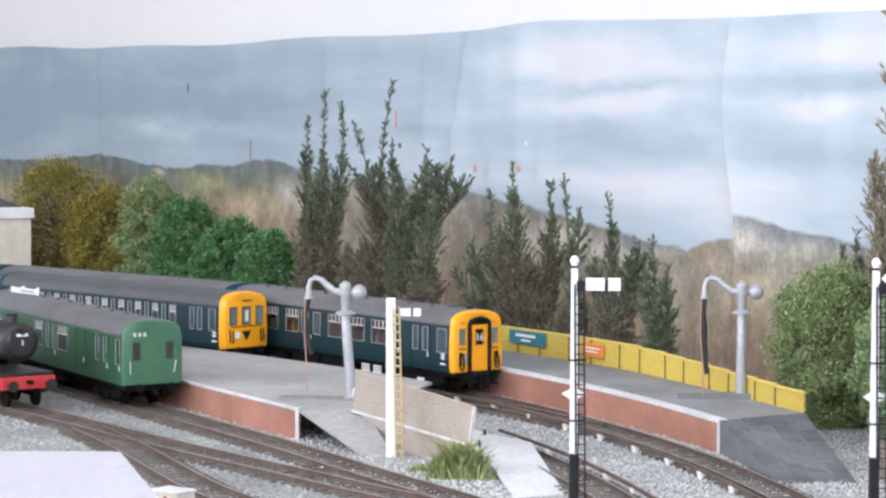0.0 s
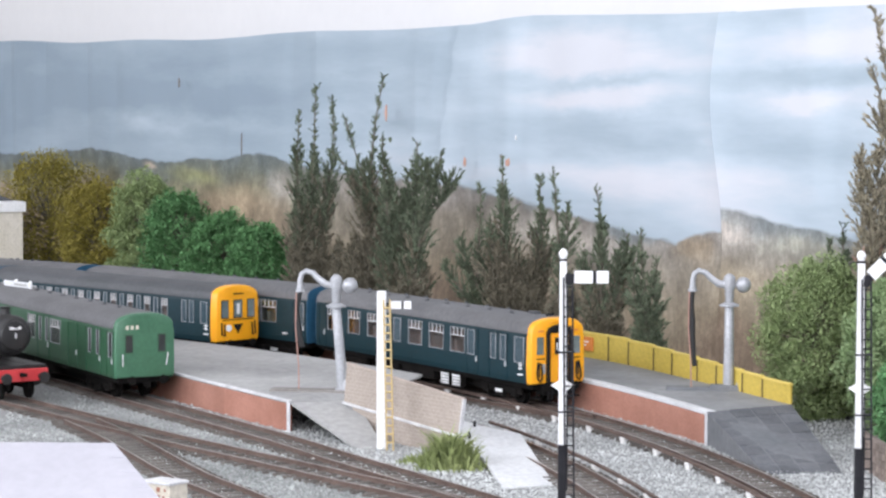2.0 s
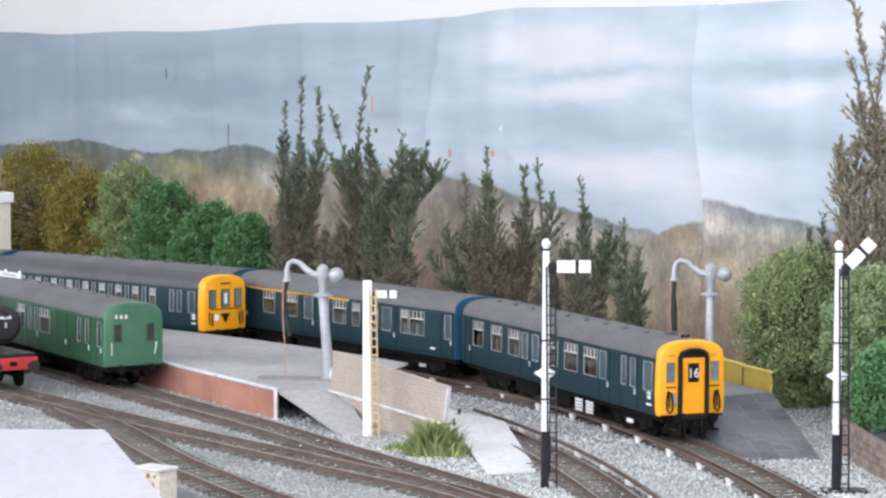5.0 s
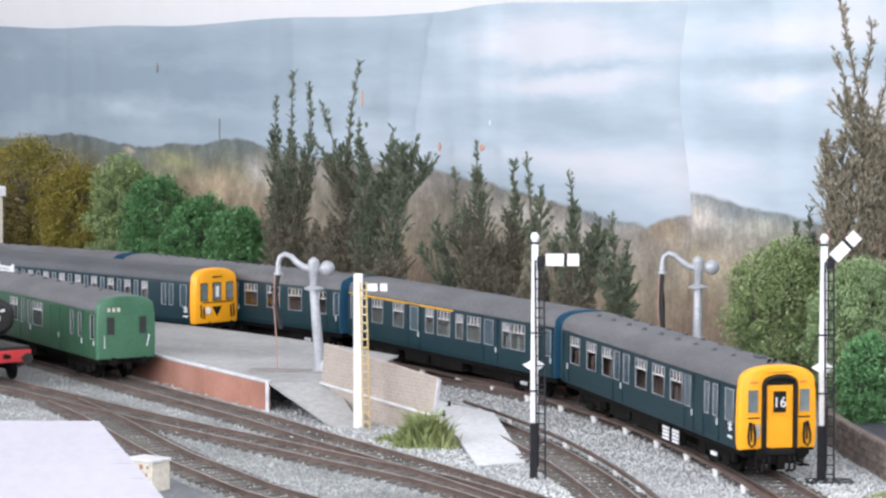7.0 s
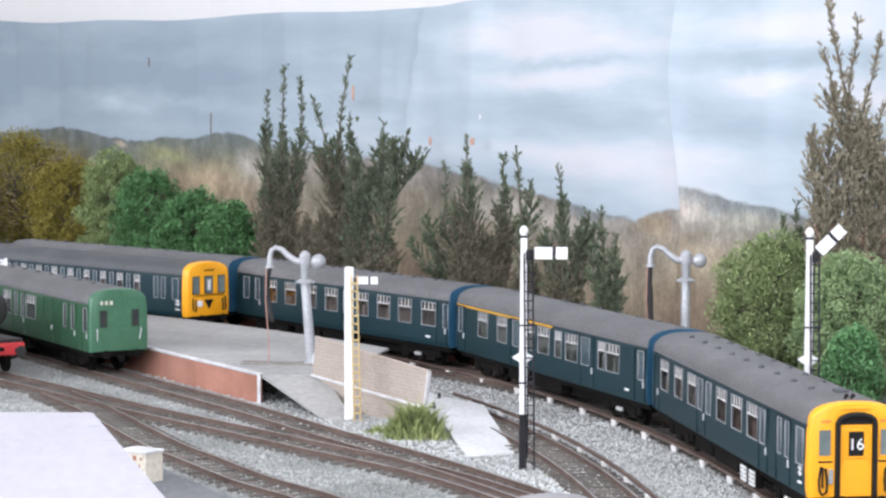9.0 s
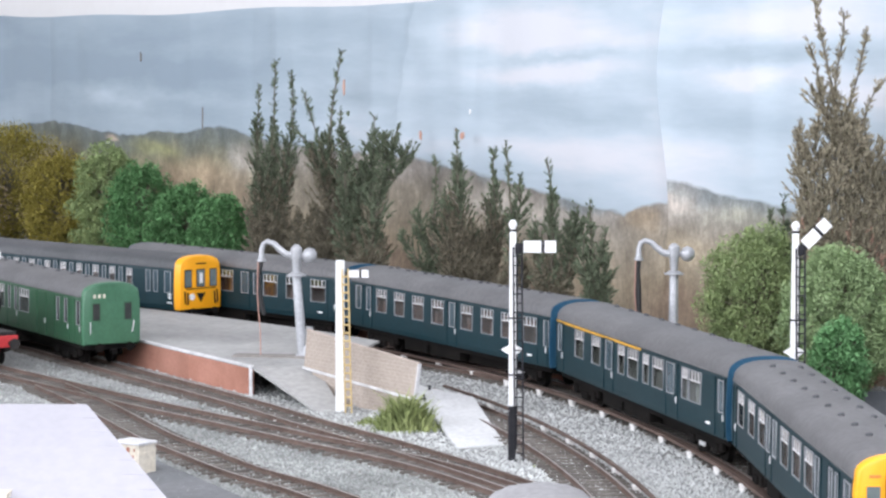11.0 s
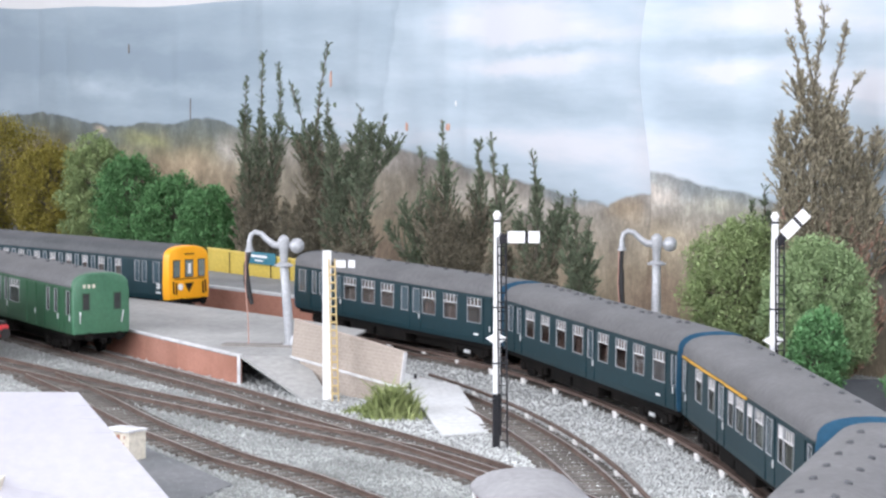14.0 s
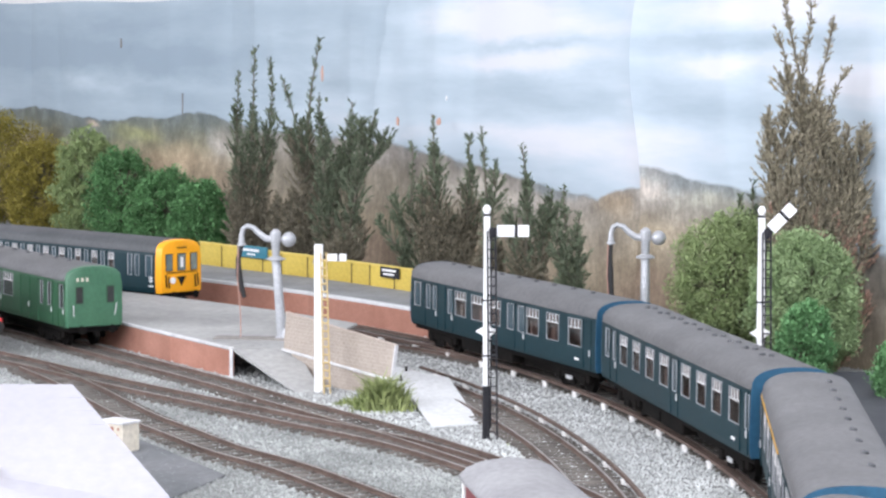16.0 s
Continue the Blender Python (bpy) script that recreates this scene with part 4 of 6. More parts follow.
def window_meshes(w, vent, frame_mat, drop):
    key = (round(w, 1), vent, frame_mat, drop)
    if key not in WIN_CACHE:
        t, h = 0.36, ZW1 - ZW0
        f = Geo()
        f.box(-w / 2, w / 2, -0.15, 0.5, 0, t).box(-w / 2, w / 2, -0.15, 0.5, h - t, h)
        f.box(-w / 2, -w / 2 + t, -0.15, 0.5, t, h - t).box(w / 2 - t, w / 2, -0.15, 0.5, t, h - t)
        v = Geo()
        if vent:
            v.box(-w / 2 + t, w / 2 - t, -0.1, 0.3, h * 0.66, h * 0.66 + 0.45)
            for q in (-0.26, 0.0, 0.26):
                v.box(q * w - 0.22, q * w + 0.22, -0.1, 0.3, h * 0.66, h - t)
        p = Geo().box(-w / 2 + t, w / 2 - t, 0.32, 0.45, t, h - t)
        WIN_CACHE[key] = (f.mesh("window", M[frame_mat]), v.mesh("vent", M["vent"]) if vent else None, p.mesh("pane", M["glass" if vent else drop]))
    return WIN_CACHE[key]


def bogie(parent, x, big=True):
    g = Geo()
    for sgn in (-1, 1):
        g.box(x - 22, x + 22, sgn * 12.5 - 1.2, sgn * 12.5 + 1.2, 5.5, 9.5, bev=0.4)
        for ax in (-15, 15):
            g.box(x + ax - 3, x + ax + 3, sgn * 13.4 - 1.4, sgn * 13.4 + 1.4, 4.0, 8.5, bev=0.4)
        g.box(x - 5, x + 5, sgn * 13.6 - 1.2, sgn * 13.6 + 1.2, 3.0, 6.5, bev=0.3)
    g.box(x - 6, x + 6, -11, 11, 6, 12)
    b = part("bogie", g, M["gear"], parent)
    for ax in (-15, 15):
        w = Geo()
        for sgn in (-1, 1):
            w.tube([(x + ax, sgn * 7.4, 6.9), (x + ax, sgn * 8.0, 6.9), (x + ax, sgn * 10.2, 6.9)], [7.5, 6.9, 6.9], 18)
        w.tube([(x + ax, -8, 6.9), (x + ax, 8, 6.9)], 1.0, 8)
        part("wheelset", w, M["gear"], b)


def coach(label, m, windows, narrow, doors, body="blue", ends="blue_end", roof="roof", front=None, line=None, vents="single", group="coaches of the passing train", seats=True, kit=True, seat_mat="seat"):
    """windows, narrow: centres and widths along the near side; front: what the cab end looks like."""
    c = thing("railway_coach", label, "train coach", m, group)
    xr, xf = -LEN / 2, LEN / 2
    gaps = [(x - w / 2, x + w / 2) for x, w in windows + narrow]
    wrap = 0.5 if not front else (6.0 if front == "suburban" else 4.2)
    for sgn in (-1, 1):
        g = Geo()
        add_side(g, xr + 0.5, xf - wrap, gaps, sgn)
        part("body_side", g, M[body], c)
    for k, (x, w) in enumerate(windows + narrow):
        vent = k < len(windows)
        fm, vm, pm = window_meshes(w, vent, "window_frame", "dark_glass" if body == "green" else "drop_glass")
        for sgn in (-1, 1):
            at = at_mm(x, sgn * 18.42, ZW0, 0 if sgn < 0 else 180)
            wo = part("window", fm, None, c, at=at)
            if vm:
                part("vent", vm, None, wo)
            part("pane", pm, None, wo)
    for x, w in doors:
        for sgn in (-1, 1):
            a, b, za, zb, y0, y1 = x - w / 2, x + w / 2, ZB + 1, ZW1 + 1, sgn * 18.5 - 0.25, sgn * 18.5 + 0.25
            rim = [(a - 0.2, za), (a - 0.2, zb), (b + 0.2, zb), (b + 0.2, za), (b - 0.2, za), (b - 0.2, zb - 0.4), (a + 0.2, zb - 0.4), (a + 0.2, za)]
            d = Geo().add([(u, y0, z) for u, z in rim] + [(u, y1, z) for u, z in rim],
                          [(0, 1, 6, 7), (1, 2, 5, 6), (2, 3, 4, 5), (15, 14, 9, 8), (14, 13, 10, 9), (13, 12, 11, 10)] + [(k, k + 8, (k + 1) % 8 + 8, (k + 1) % 8) for k in range(8)])
            dd = part("door", d, M[body], c, "raised door edges")
            part("door_handle", Geo().box(x + w / 2 - 1.8, x + w / 2 - 0.9, sgn * 18.8 - 0.4, sgn * 18.8 + 0.4, ZW0 - 3.4, ZW0 - 0.4, bev=0.15), M["bright"], dd, "small bright door handle")
    # roof
    rg = Geo()
    prof = roof_profile()
    n = len(prof)
    xe = xf - (wrap if front else 0.3)
    xs = [xr + 0.3, xr + 3, xe - 3, xe]
    ring = [(x, y, z) for x in xs for y, z in prof]
    fs = [(i * n + k, i * n + k + 1, (i + 1) * n + k + 1, (i + 1) * n + k) for i in range(3) for k in range(n - 1)]
    rg.add(ring, fs)
    ro = part("roof", rg, M[roof], c, smooth=True)
    part("ceiling_board", Geo().box(xr + 0.4, xe - 0.1, -17.5, 17.5, ZC - 0.6, ZC - 0.1), M["inside"], c)
    for y in (-17.98, 17.98):
        part("gutter", Geo().box(xr + 0.4, xe - 0.1, y - 0.28, y + 0.28, ZC - 0.2, ZC + 0.35), M[roof], ro)
    vg = Geo().tube([(0, 0, -0.8), (0, 0, 0.7), (0, 0, 1.0)], [1.3, 1.3, 0.9], 10).mesh("roof_ventilator", M["roof_dark"])
    rows = {"single": [0.0], "double": [-5.0, 6.0], "none": [], "far": [6.5], "pairs": [-0.6, 2.2]}[vents]
    for y in rows:
        zz = np.interp(abs(y), [abs(q[0]) for q in prof[:n // 2 + 1]][::-1], [q[1] for q in prof[:n // 2 + 1]][::-1])
        for k in range(9):
            part("roof_ventilator", vg, None, ro, at=at_mm(-104 + k * 24 + (4 if y > 0 else 0), y, zz, 0, -math.degrees(math.asin(y / 26))))
    # ends
    out = end_outline()
    m2 = len(out)
    for x0, x1, is_front in ((xr, xr + 1.0, False), (xf - 1.0, xf, True)):
        if is_front and front:
            continue
        e = Geo().add([(x0, y, z) for y, z in out] + [(x1, y, z) for y, z in out], [tuple(range(m2)), tuple(range(2 * m2 - 1, m2 - 1, -1))] + [(k, (k + 1) % m2, m2 + (k + 1) % m2, m2 + k) for k in range(m2)])
        eo = part("end", e, M[ends], c, "plain flat end")
        s = 1 if is_front else -1
        xx = x1 if is_front else x0
        part("gangway", Geo().box(min(xx, xx + s * 6.2), max(xx, xx + s * 6.2), -7, 7, ZB, 42, bev=0.8), M["black"], eo, "black gangway bellows")
    # frame and running gear
    u = Geo().box(xr + 2, xf - 2, -15.5, 15.5, 10.2, 13.2).box(xr + 1, xf - 1, -17.0, 17.0, 12.2, 13.4)
    # black centre filler, added to stand in for the shadow under the body
    u.box(xr + 40, xf - 40, -8, 8, 4.0, 10.4)
    und = part("underframe", u, M["gear"], c)
    for x, w, y in ((-40, 30, -12), (-2, 38, -12), (-40, 34, 12), (-4, 30, 12), (30, 22, 12)):
        part("equipment_box", Geo().box(x - w / 2, x + w / 2, y - 3.5, y + 3.5, 5.0, 11, bev=0.6), M["gear"], und)
    bogie(c, -90)
    bogie(c, 90)
    for x in (xf, xr - 4.2):
        part("coupling", Geo().box(x, x + 4.2, -1.5, 1.5, 8, 10.5), M["gear"], c)
    for x in (xr, xf):
        s = 1 if x > 0 else -1
        for y in (-9.5, 9.5):
            part("buffer", Geo().tube([(x, y, 12.0), (x + s * 3.0, y, 12.0), (x + s * 3.2, y, 12.0), (x + s * 4.0, y, 12.0)], [1.2, 1.2, 2.6, 2.6], 10), M["gear"], c)
    # interior
    if seats:
        sg = Geo()
        for k in range(15):
            x = -112 + k * 14
            for y in (-10.5, 10.5):
                sg.box(x, x + 2.4, y - 5.5, y + 5.5, 15, 31.5, bev=0.6)
                sg.box(x - 4, x + 6.4, y - 5.5, y + 5.5, 15, 21, bev=0.6)
        part("seats", sg, M[seat_mat], c, "maroon moulded seats" if seat_mat == "seat" else "pale moulded seats")
    part("interior_floor", Geo().box(xr + 2, xf - 2, -16.5, 16.5, 14.0, 15.0), M["inside"], c)
    if kit:
        # pale transfer marks by the doors
        mk = Geo().box(xf - 11, xf - 9.8, -18.75, -18.45, 20.5, 24.5).box(xf - 12.6, xf - 8.2, -18.75, -18.45, 23.2, 23.9).box(xf - 12.6, xf - 8.2, -18.75, -18.45, 21.2, 21.9).box(xf - 13, xf - 8, -18.75, -18.45, 17.6, 18.5) if front else Geo().box(xf - 25, xf - 20, -18.75, -18.45, 17.6, 18.7)
        part("transfer_marks", mk, M["white"], c, "small white transfer marks")
    if front == "corridor":
        for x in (34, 47):
            lv = part("louvre_box", Geo().box(x - 5, x + 5, -17.2, -13.5, 4.0, 11.5, bev=0.3), M["gear"], und)
            for k in range(4):
                part("louvre", Geo().box(x - 4.2, x + 4.2, -17.7, -17.2, 4.6 + 1.7 * k, 5.7 + 1.7 * k), M["white"], lv, "pale louvre slat")
    part("shoe_beam", Geo().box(87, 94, -15.4, -14.6, 5.4, 7.2, bev=0.2), M["white"] if front == "corridor" else M["bright"], c, "pale collector shoe fuse box") if kit else None
    if line:
        for y in (-18.15, 18.15):
            part("cantrail_line", Geo().box(line[0], line[1], y - 0.3, y + 0.3, ZC - 1.6, ZC - 0.6), M["cream_line"], c, "thin yellow first class line")
    if front:
        cab_front(c, xf, front, out, wrap)
    return c


def cab_front(c, xf, style, out, wrap):
    """A yellow or green cab end with bowed corners, windows and fittings."""
    mat = {"corridor": "yellow", "suburban": "yellow", "green": "green_end_lit"}[style]
    zmid = 30.0
    layers = [(xf - wrap, 1.0, 0.0), (xf - wrap * 0.35, 0.99, 0.0), (xf - 0.35, 0.965, 0.0), (xf, 0.93, 0.0)]
    m2 = len(out)
    pts, fs = [], []
    for x, k, _ in layers:
        for y, z in out:
            pts.append((x, y * k, zmid + (z - zmid) * (1 - (1 - k) * 0.5)))
    for i in range(len(layers) - 1):
        for k in range(m2):
            fs.append((i * m2 + k, i * m2 + (k + 1) % m2, (i + 1) * m2 + (k + 1) % m2, (i + 1) * m2 + k))
    fs.append(tuple(range(3 * m2, 4 * m2)))
    fr = part("cab_front", Geo().add(pts, fs), M[mat], c, {"corridor": "bright yellow corridor end", "suburban": "bright yellow flat end", "green": "plain green end"}[style], smooth=True)
    x = xf

    def pane(y0, y1, z0, z1, name="cab_window"):
        w = part(name, Geo().box(x - 0.3, x + 0.25, y0 - 0.6, y1 + 0.6, z0 - 0.6, z1 + 0.6, bev=0.2), M[{"corridor": "yellow", "suburban": "iron", "green": "green"}[style]], fr, "thin metal framed cab window")
        w2 = Geo().box(x + 0.2, x + 0.4, y0, y1, z0, z1)
        return part("pane", w2, M["dark_glass" if style == "green" else "cab_glass"], w)

    if style == "corridor":
        pane(-14.4, -9.9, 29.8, 39.6)
        pane(9.9, 14.4, 29.8, 39.6)
        gw = Geo().box(x - 0.2, x + 2.6, -8.1, -6.5, 13.6, 42.6, bev=0.3).box(x - 0.2, x + 2.6, 6.5, 8.1, 13.6, 42.6, bev=0.3)
        arch = [(x + 1.3, 7.2 * math.cos(a), 42.4 + 3.0 * math.sin(a)) for a in np.linspace(0, math.pi, 9)]
        gw.tube(arch, 1.2, 8)
        gw.box(x - 0.2, x + 0.9, -6.6, 6.6, 41.6, 44.9)
        part("gangway_surround", gw, M["black"], fr, "black corridor connection surround")
        door = part("gangway_door", Geo().box(x - 0.1, x + 0.9, -6.45, 6.45, 14.2, 41.8, bev=0.3), M["yellow"], fr, "yellow corridor door")
        part("headcode_panel", Geo().box(x + 0.8, x + 1.15, -3.0, 3.0, 29.6, 39.0, bev=0.2), M["black"], door, "black headcode blind")
        rim = Geo()
        for q in (0, 1):
            rim.box(x + 0.8, x + 1.5, -3.9 + q * 7.0, -3.1 + q * 7.0, 28.8, 39.8, bev=0.15).box(x + 0.8, x + 1.5, -3.1, 3.1, 28.8 + q * 10.3, 29.5 + q * 10.3, bev=0.15)
        part("headcode_frame", rim, M["yellow"], door, "raised yellow frame")
        cu = bpy.data.curves.new("headcode", "FONT")
        cu.body, cu.size, cu.align_x, cu.extrude = "16", 6.4 * MM, "CENTER", 0.1 * MM
        cu.materials.append(M["white"])
        tx = new("headcode", cu)
        tx.parent = door
        tx.matrix_basis = pose((x + 1.3) * MM, 0, 32.0 * MM, 90, 0, 90)
        tagged(tx, "white route number digits")
        pipe = Geo()
        for s in (-1, 1):
            pipe.tube([(x + 0.4, s * 13.6, 25.5), (x + 1.2, s * 14.6, 20), (x + 1.5, s * 14.4, 16.4), (x + 1.7, s * 13.2, 14.8), (x + 1.6, s * 11.6, 16.2), (x + 1.3, s * 11.4, 20), (x + 0.8, s * 12.0, 25)], 0.5, 6)
            pipe.tube([(x + 0.6, s * 13.0, 25.5), (x + 1.1, s * 13.1, 17.5)], 0.4, 6)
            pipe.tube([(x + 0.3, s * 9.2, 27.4), (x + 0.3, s * 14.6, 27.4)], 0.3, 6)
        part("jumper_cables", pipe, M["black"], fr, "looped black jumper cables")
        part("door_moulding", Geo().tube([(x + 0.95, -5.2, 26.5), (x + 0.95, -5.2, 38), (x + 0.95, -3.2, 41.0), (x + 0.95, 3.2, 41.0), (x + 0.95, 5.2, 38), (x + 0.95, 5.2, 26.5)], 0.3, 5), M["yellow"], door, "raised door moulding")
        for y in (-11.6, 11.6):
            part("marker_light", Geo().box(x - 0.4, x + 0.2, y - 1.9, y + 1.9, 42.4, 43.4, bev=0.15), M["sign_orange"], fr, "orange marker light strip")
        part("step_irons", Geo().box(x, x + 1.2, -7.4, -4.4, 13.4, 14.2), M["black"], fr)
        part("gangway_base", Geo().box(x - 0.2, x + 2.2, -7.6, 7.6, 11.2, 13.6, bev=0.4), M["black"], fr, "black buffing plate")
        part("lamp_bracket", Geo().box(x, x + 0.9, -10.6, -8.9, 19, 24.5, bev=0.2), M["silver"], fr)
        part("hand_rail", Geo().tube([(x - 0.2, -6.5, 47.6), (x + 0.4, -5.5, 47.7), (x + 0.4, 5.5, 47.7), (x - 0.2, 6.5, 47.6)], 0.3, 6), M["yellow"], fr)
        part("drawgear", Geo().box(x - 5, x + 1.4, -10.5, 10.5, 7.0, 11.4, bev=0.4).box(x + 1.0, x + 4.5, -1.6, 1.6, 5.0, 9.0, bev=0.4), M["gear"], fr, "black drawgear under the cab")
        hoses = Geo()
        for y in (-7.5, -5.0, 4.6, 7.0):
            hoses.tube([(x + 0.6, y, 11.0), (x + 2.2, y, 8.5), (x + 1.6, y, 4.5), (x - 0.5, y * 0.9, 3.4)], 0.6, 6)
        part("hoses", hoses, M["black"], fr, "hanging black brake hoses")
        for y in (-12.5, 12.5):
            part("footstep", Geo().box(x - 3.5, x + 0.6, y - 2.2, y + 2.2, 5.4, 6.0).box(x - 2.4, x - 1.8, y - 0.4, y + 0.4, 6.0, 11.0), M["gear"], fr, "black footstep")
        for y in (-1.3, 1.3):
            part("horn", Geo().tube([(x - 9.5, y, 49.6), (x - 9.5, y, 51.2), (x - 7.5, y, 51.6)], [0.5, 0.5, 0.9], 8), M["black"], fr)
        part("roof_box", Geo().box(x - 33, x - 27, 1.0, 6.0, 49.0, 51.4, bev=0.4), M["roof_dark"], fr)
    elif style == "suburban":
        for y0, y1 in ((-13.6, -8.4), (-3.2, 3.2), (8.4, 13.6)):
            pane(y0, y1, 29.0, 40.0)
        part("centre_blind", Geo().box(x + 0.3, x + 0.6, -1.2, 1.2, 31, 38), M["white"], fr, "white headcode digits panel")
        tri = Geo().add([(x + 0.3, -4, 24.5), (x + 0.3, 4, 24.5), (x + 0.3, 0, 18), (x - 0.2, -4, 24.5), (x - 0.2, 4, 24.5), (x - 0.2, 0, 18)], [(0, 1, 2), (5, 4, 3), (0, 3, 4, 1), (1, 4, 5, 2), (2, 5, 3, 0)])
        part("triangle_mark", tri, M["black"], fr, "black inverted triangle")
        part("lamp_disc", Geo().tube([(x - 0.2, -8.0, 22), (x + 0.8, -8.0, 22)], 2.3, 12), M["white"], fr, "round white lamp")
        pipe = Geo()
        for s in (-1, 1):
            pipe.tube([(x + 0.4, s * 14.0, 26), (x + 1.0, s * 14.2, 18), (x + 1.0, s * 11.8, 17), (x + 0.6, s * 11.6, 25)], 0.5, 6)
        pipe.tube([(x + 0.4, -13, 27.5), (x + 0.4, 13, 27.5)], 0.3, 6)
        part("jumper_cables", pipe, M["black"], fr, "looped black jumper cables")
        part("hand_rail", Geo().tube([(x + 0.6, -4, 44.5), (x + 0.6, 4, 44.5)], 0.4, 6), M["black"], fr)
    else:
        pane(-12.0, -8.0, 28.0, 37.5)
        pane(8.0, 12.0, 28.0, 37.5)
        for y, z, w, h in ((-11, 42.0, 2.2, 2.4), (-8, 42.0, 2.2, 2.4), (-5, 42.0, 2.2, 2.4)):
            part("number_bar", Geo().box(x - 0.2, x + 0.25, y - w / 2 + 0.3, y + w / 2 - 0.3, z - 1.1, z + 1.1), M["cream"], fr, "small pale number bar")
        for y0, y1 in ((-14.0, -14.0), (12.5, 13.5)):
            part("hand_rail", Geo().tube([(x + 0.5, y0, 20), (x + 0.8, y0, 21), (x + 0.8, y1, 26), (x + 0.5, y1, 27)], 0.35, 6), M["bright"], fr)



MOTOR_W = [(-104, 16), (-76.5, 15.5), (-51, 16), (0.5, 16.5), (25.5, 17), (50, 16.5)]
MOTOR_N = [(-36, 9), (-21.5, 9), (65, 8), (89.5, 6), (100, 6), (117, 10)]
MOTOR_D = [(-34, 14), (67, 12), (95, 19), (-119, 9)]
MIRROR = lambda l: [(-x, w) for x, w in l]
FIRST_W = [(-87, 15), (-58, 14.5), (-17, 10.5), (1, 16), (20.5, 9), (38, 16), (75.5, 8.5), (89, 16)]
FIRST_N = [(-37, 11), (55.5, 11), (122, 7), (-122, 6)]
FIRST_D = [(-37, 15), (58, 16), (121, 12), (-121, 12)]
SECOND_W = [(-81.5, 14.5), (-56.5, 14), (-31, 15), (-5, 15.5), (32, 14.5), (57, 14.5), (81, 14.5), (107, 15.5)]
SECOND_N = [(-115, 8), (-100, 6.5), (13.5, 7.5), (125, 5.5)]
SECOND_D = [(-102, 13), (13.5, 12), (121, 11)]

cars = [
    coach("blue motor coach with bright yellow corridor cab end leading", None, MOTOR_W, MOTOR_N, MOTOR_D, front="corridor", vents="double"),
    coach("blue trailer coach with thin yellow first class line", None, FIRST_W, FIRST_N, FIRST_D, line=(-128, 12), vents="far", seat_mat="inside"),
    coach("blue second class trailer coach with eight wide windows", None, SECOND_W, SECOND_N, SECOND_D, vents="pairs"),
    coach("blue motor coach trailing at the back of the train", None, MIRROR(MOTOR_W), MIRROR(MOTOR_N), MIRROR(MOTOR_D), vents="single", kit=True),
]


def on_line(s, off):
    """A coach pose with both bogies on the line, centre at s."""
    a, b = main_at(s + 90, off), main_at(s - 90, off)
    return at_mm((a[0] + b[0]) / 2, (a[1] + b[1]) / 2, 0, math.degrees(math.atan2(a[1] - b[1], a[0] - b[0])))


def on_track(line, front_y, back=0.0, length=LEN):
    """A vehicle pose on a plan line that runs towards the camera, its front at front_y, moved back along it."""
    cum = [0.0]
    for a, b in zip(line, line[1:]):
        cum.append(cum[-1] + math.hypot(b[0] - a[0], b[1] - a[1]))
    s0 = next(c for c, q in zip(cum, line) if q[1] < front_y) - back - length / 2
    xs, ys = [q[0] for q in line], [q[1] for q in line]
    f = lambda s: (float(np.interp(s, cum, xs)), float(np.interp(s, cum, ys)))
    a, b = f(s0 + length * 0.35), f(s0 - length * 0.35)
    return at_mm((a[0] + b[0]) / 2, (a[1] + b[1]) / 2, 0, math.degrees(math.atan2(a[1] - b[1], a[0] - b[0])))


# the stabled blue unit at the platform
SUB_W = [(-116 + 19.0 * k, 7.0) for k in range(11)]
SUB_N = [(-106.5 + 19.0 * k, 4.5) for k in range(10)] + [(95, 5), (103, 5), (116, 7)]
SUB_D = [(-106.5 + 19.0 * k, 9) for k in range(10)]
NOSE_S = -786
coach("stabled blue suburban coach with yellow flat cab end", on_line(NOSE_S - 129, 45.5), SUB_W, SUB_N, SUB_D, front="suburban", roof="roof_dark", vents="none", group="coaches stabled at the platform")
coach("stabled blue suburban coach coupled behind its partner", on_line(NOSE_S - 129 - 266, 45.5), SUB_W, SUB_N, SUB_D, roof="roof_dark", vents="none", group="coaches stabled at the platform")
# the green van on the siding
GREEN_W = [(-95, 16), (-66, 16), (-14, 14), (29, 18)]
GREEN_N = [(88, 5), (101, 5), (121, 6), (2, 5), (14, 5)]
coach("malachite green luggage coach with plain end on the siding", on_track(T1, 1384), GREEN_W, GREEN_N, [(94.5, 24), (121, 10), (8, 20), (60, 16)], body="green", ends="green_end_lit", roof="roof", front="green", group="stock on the siding", kit=False, seats=False)


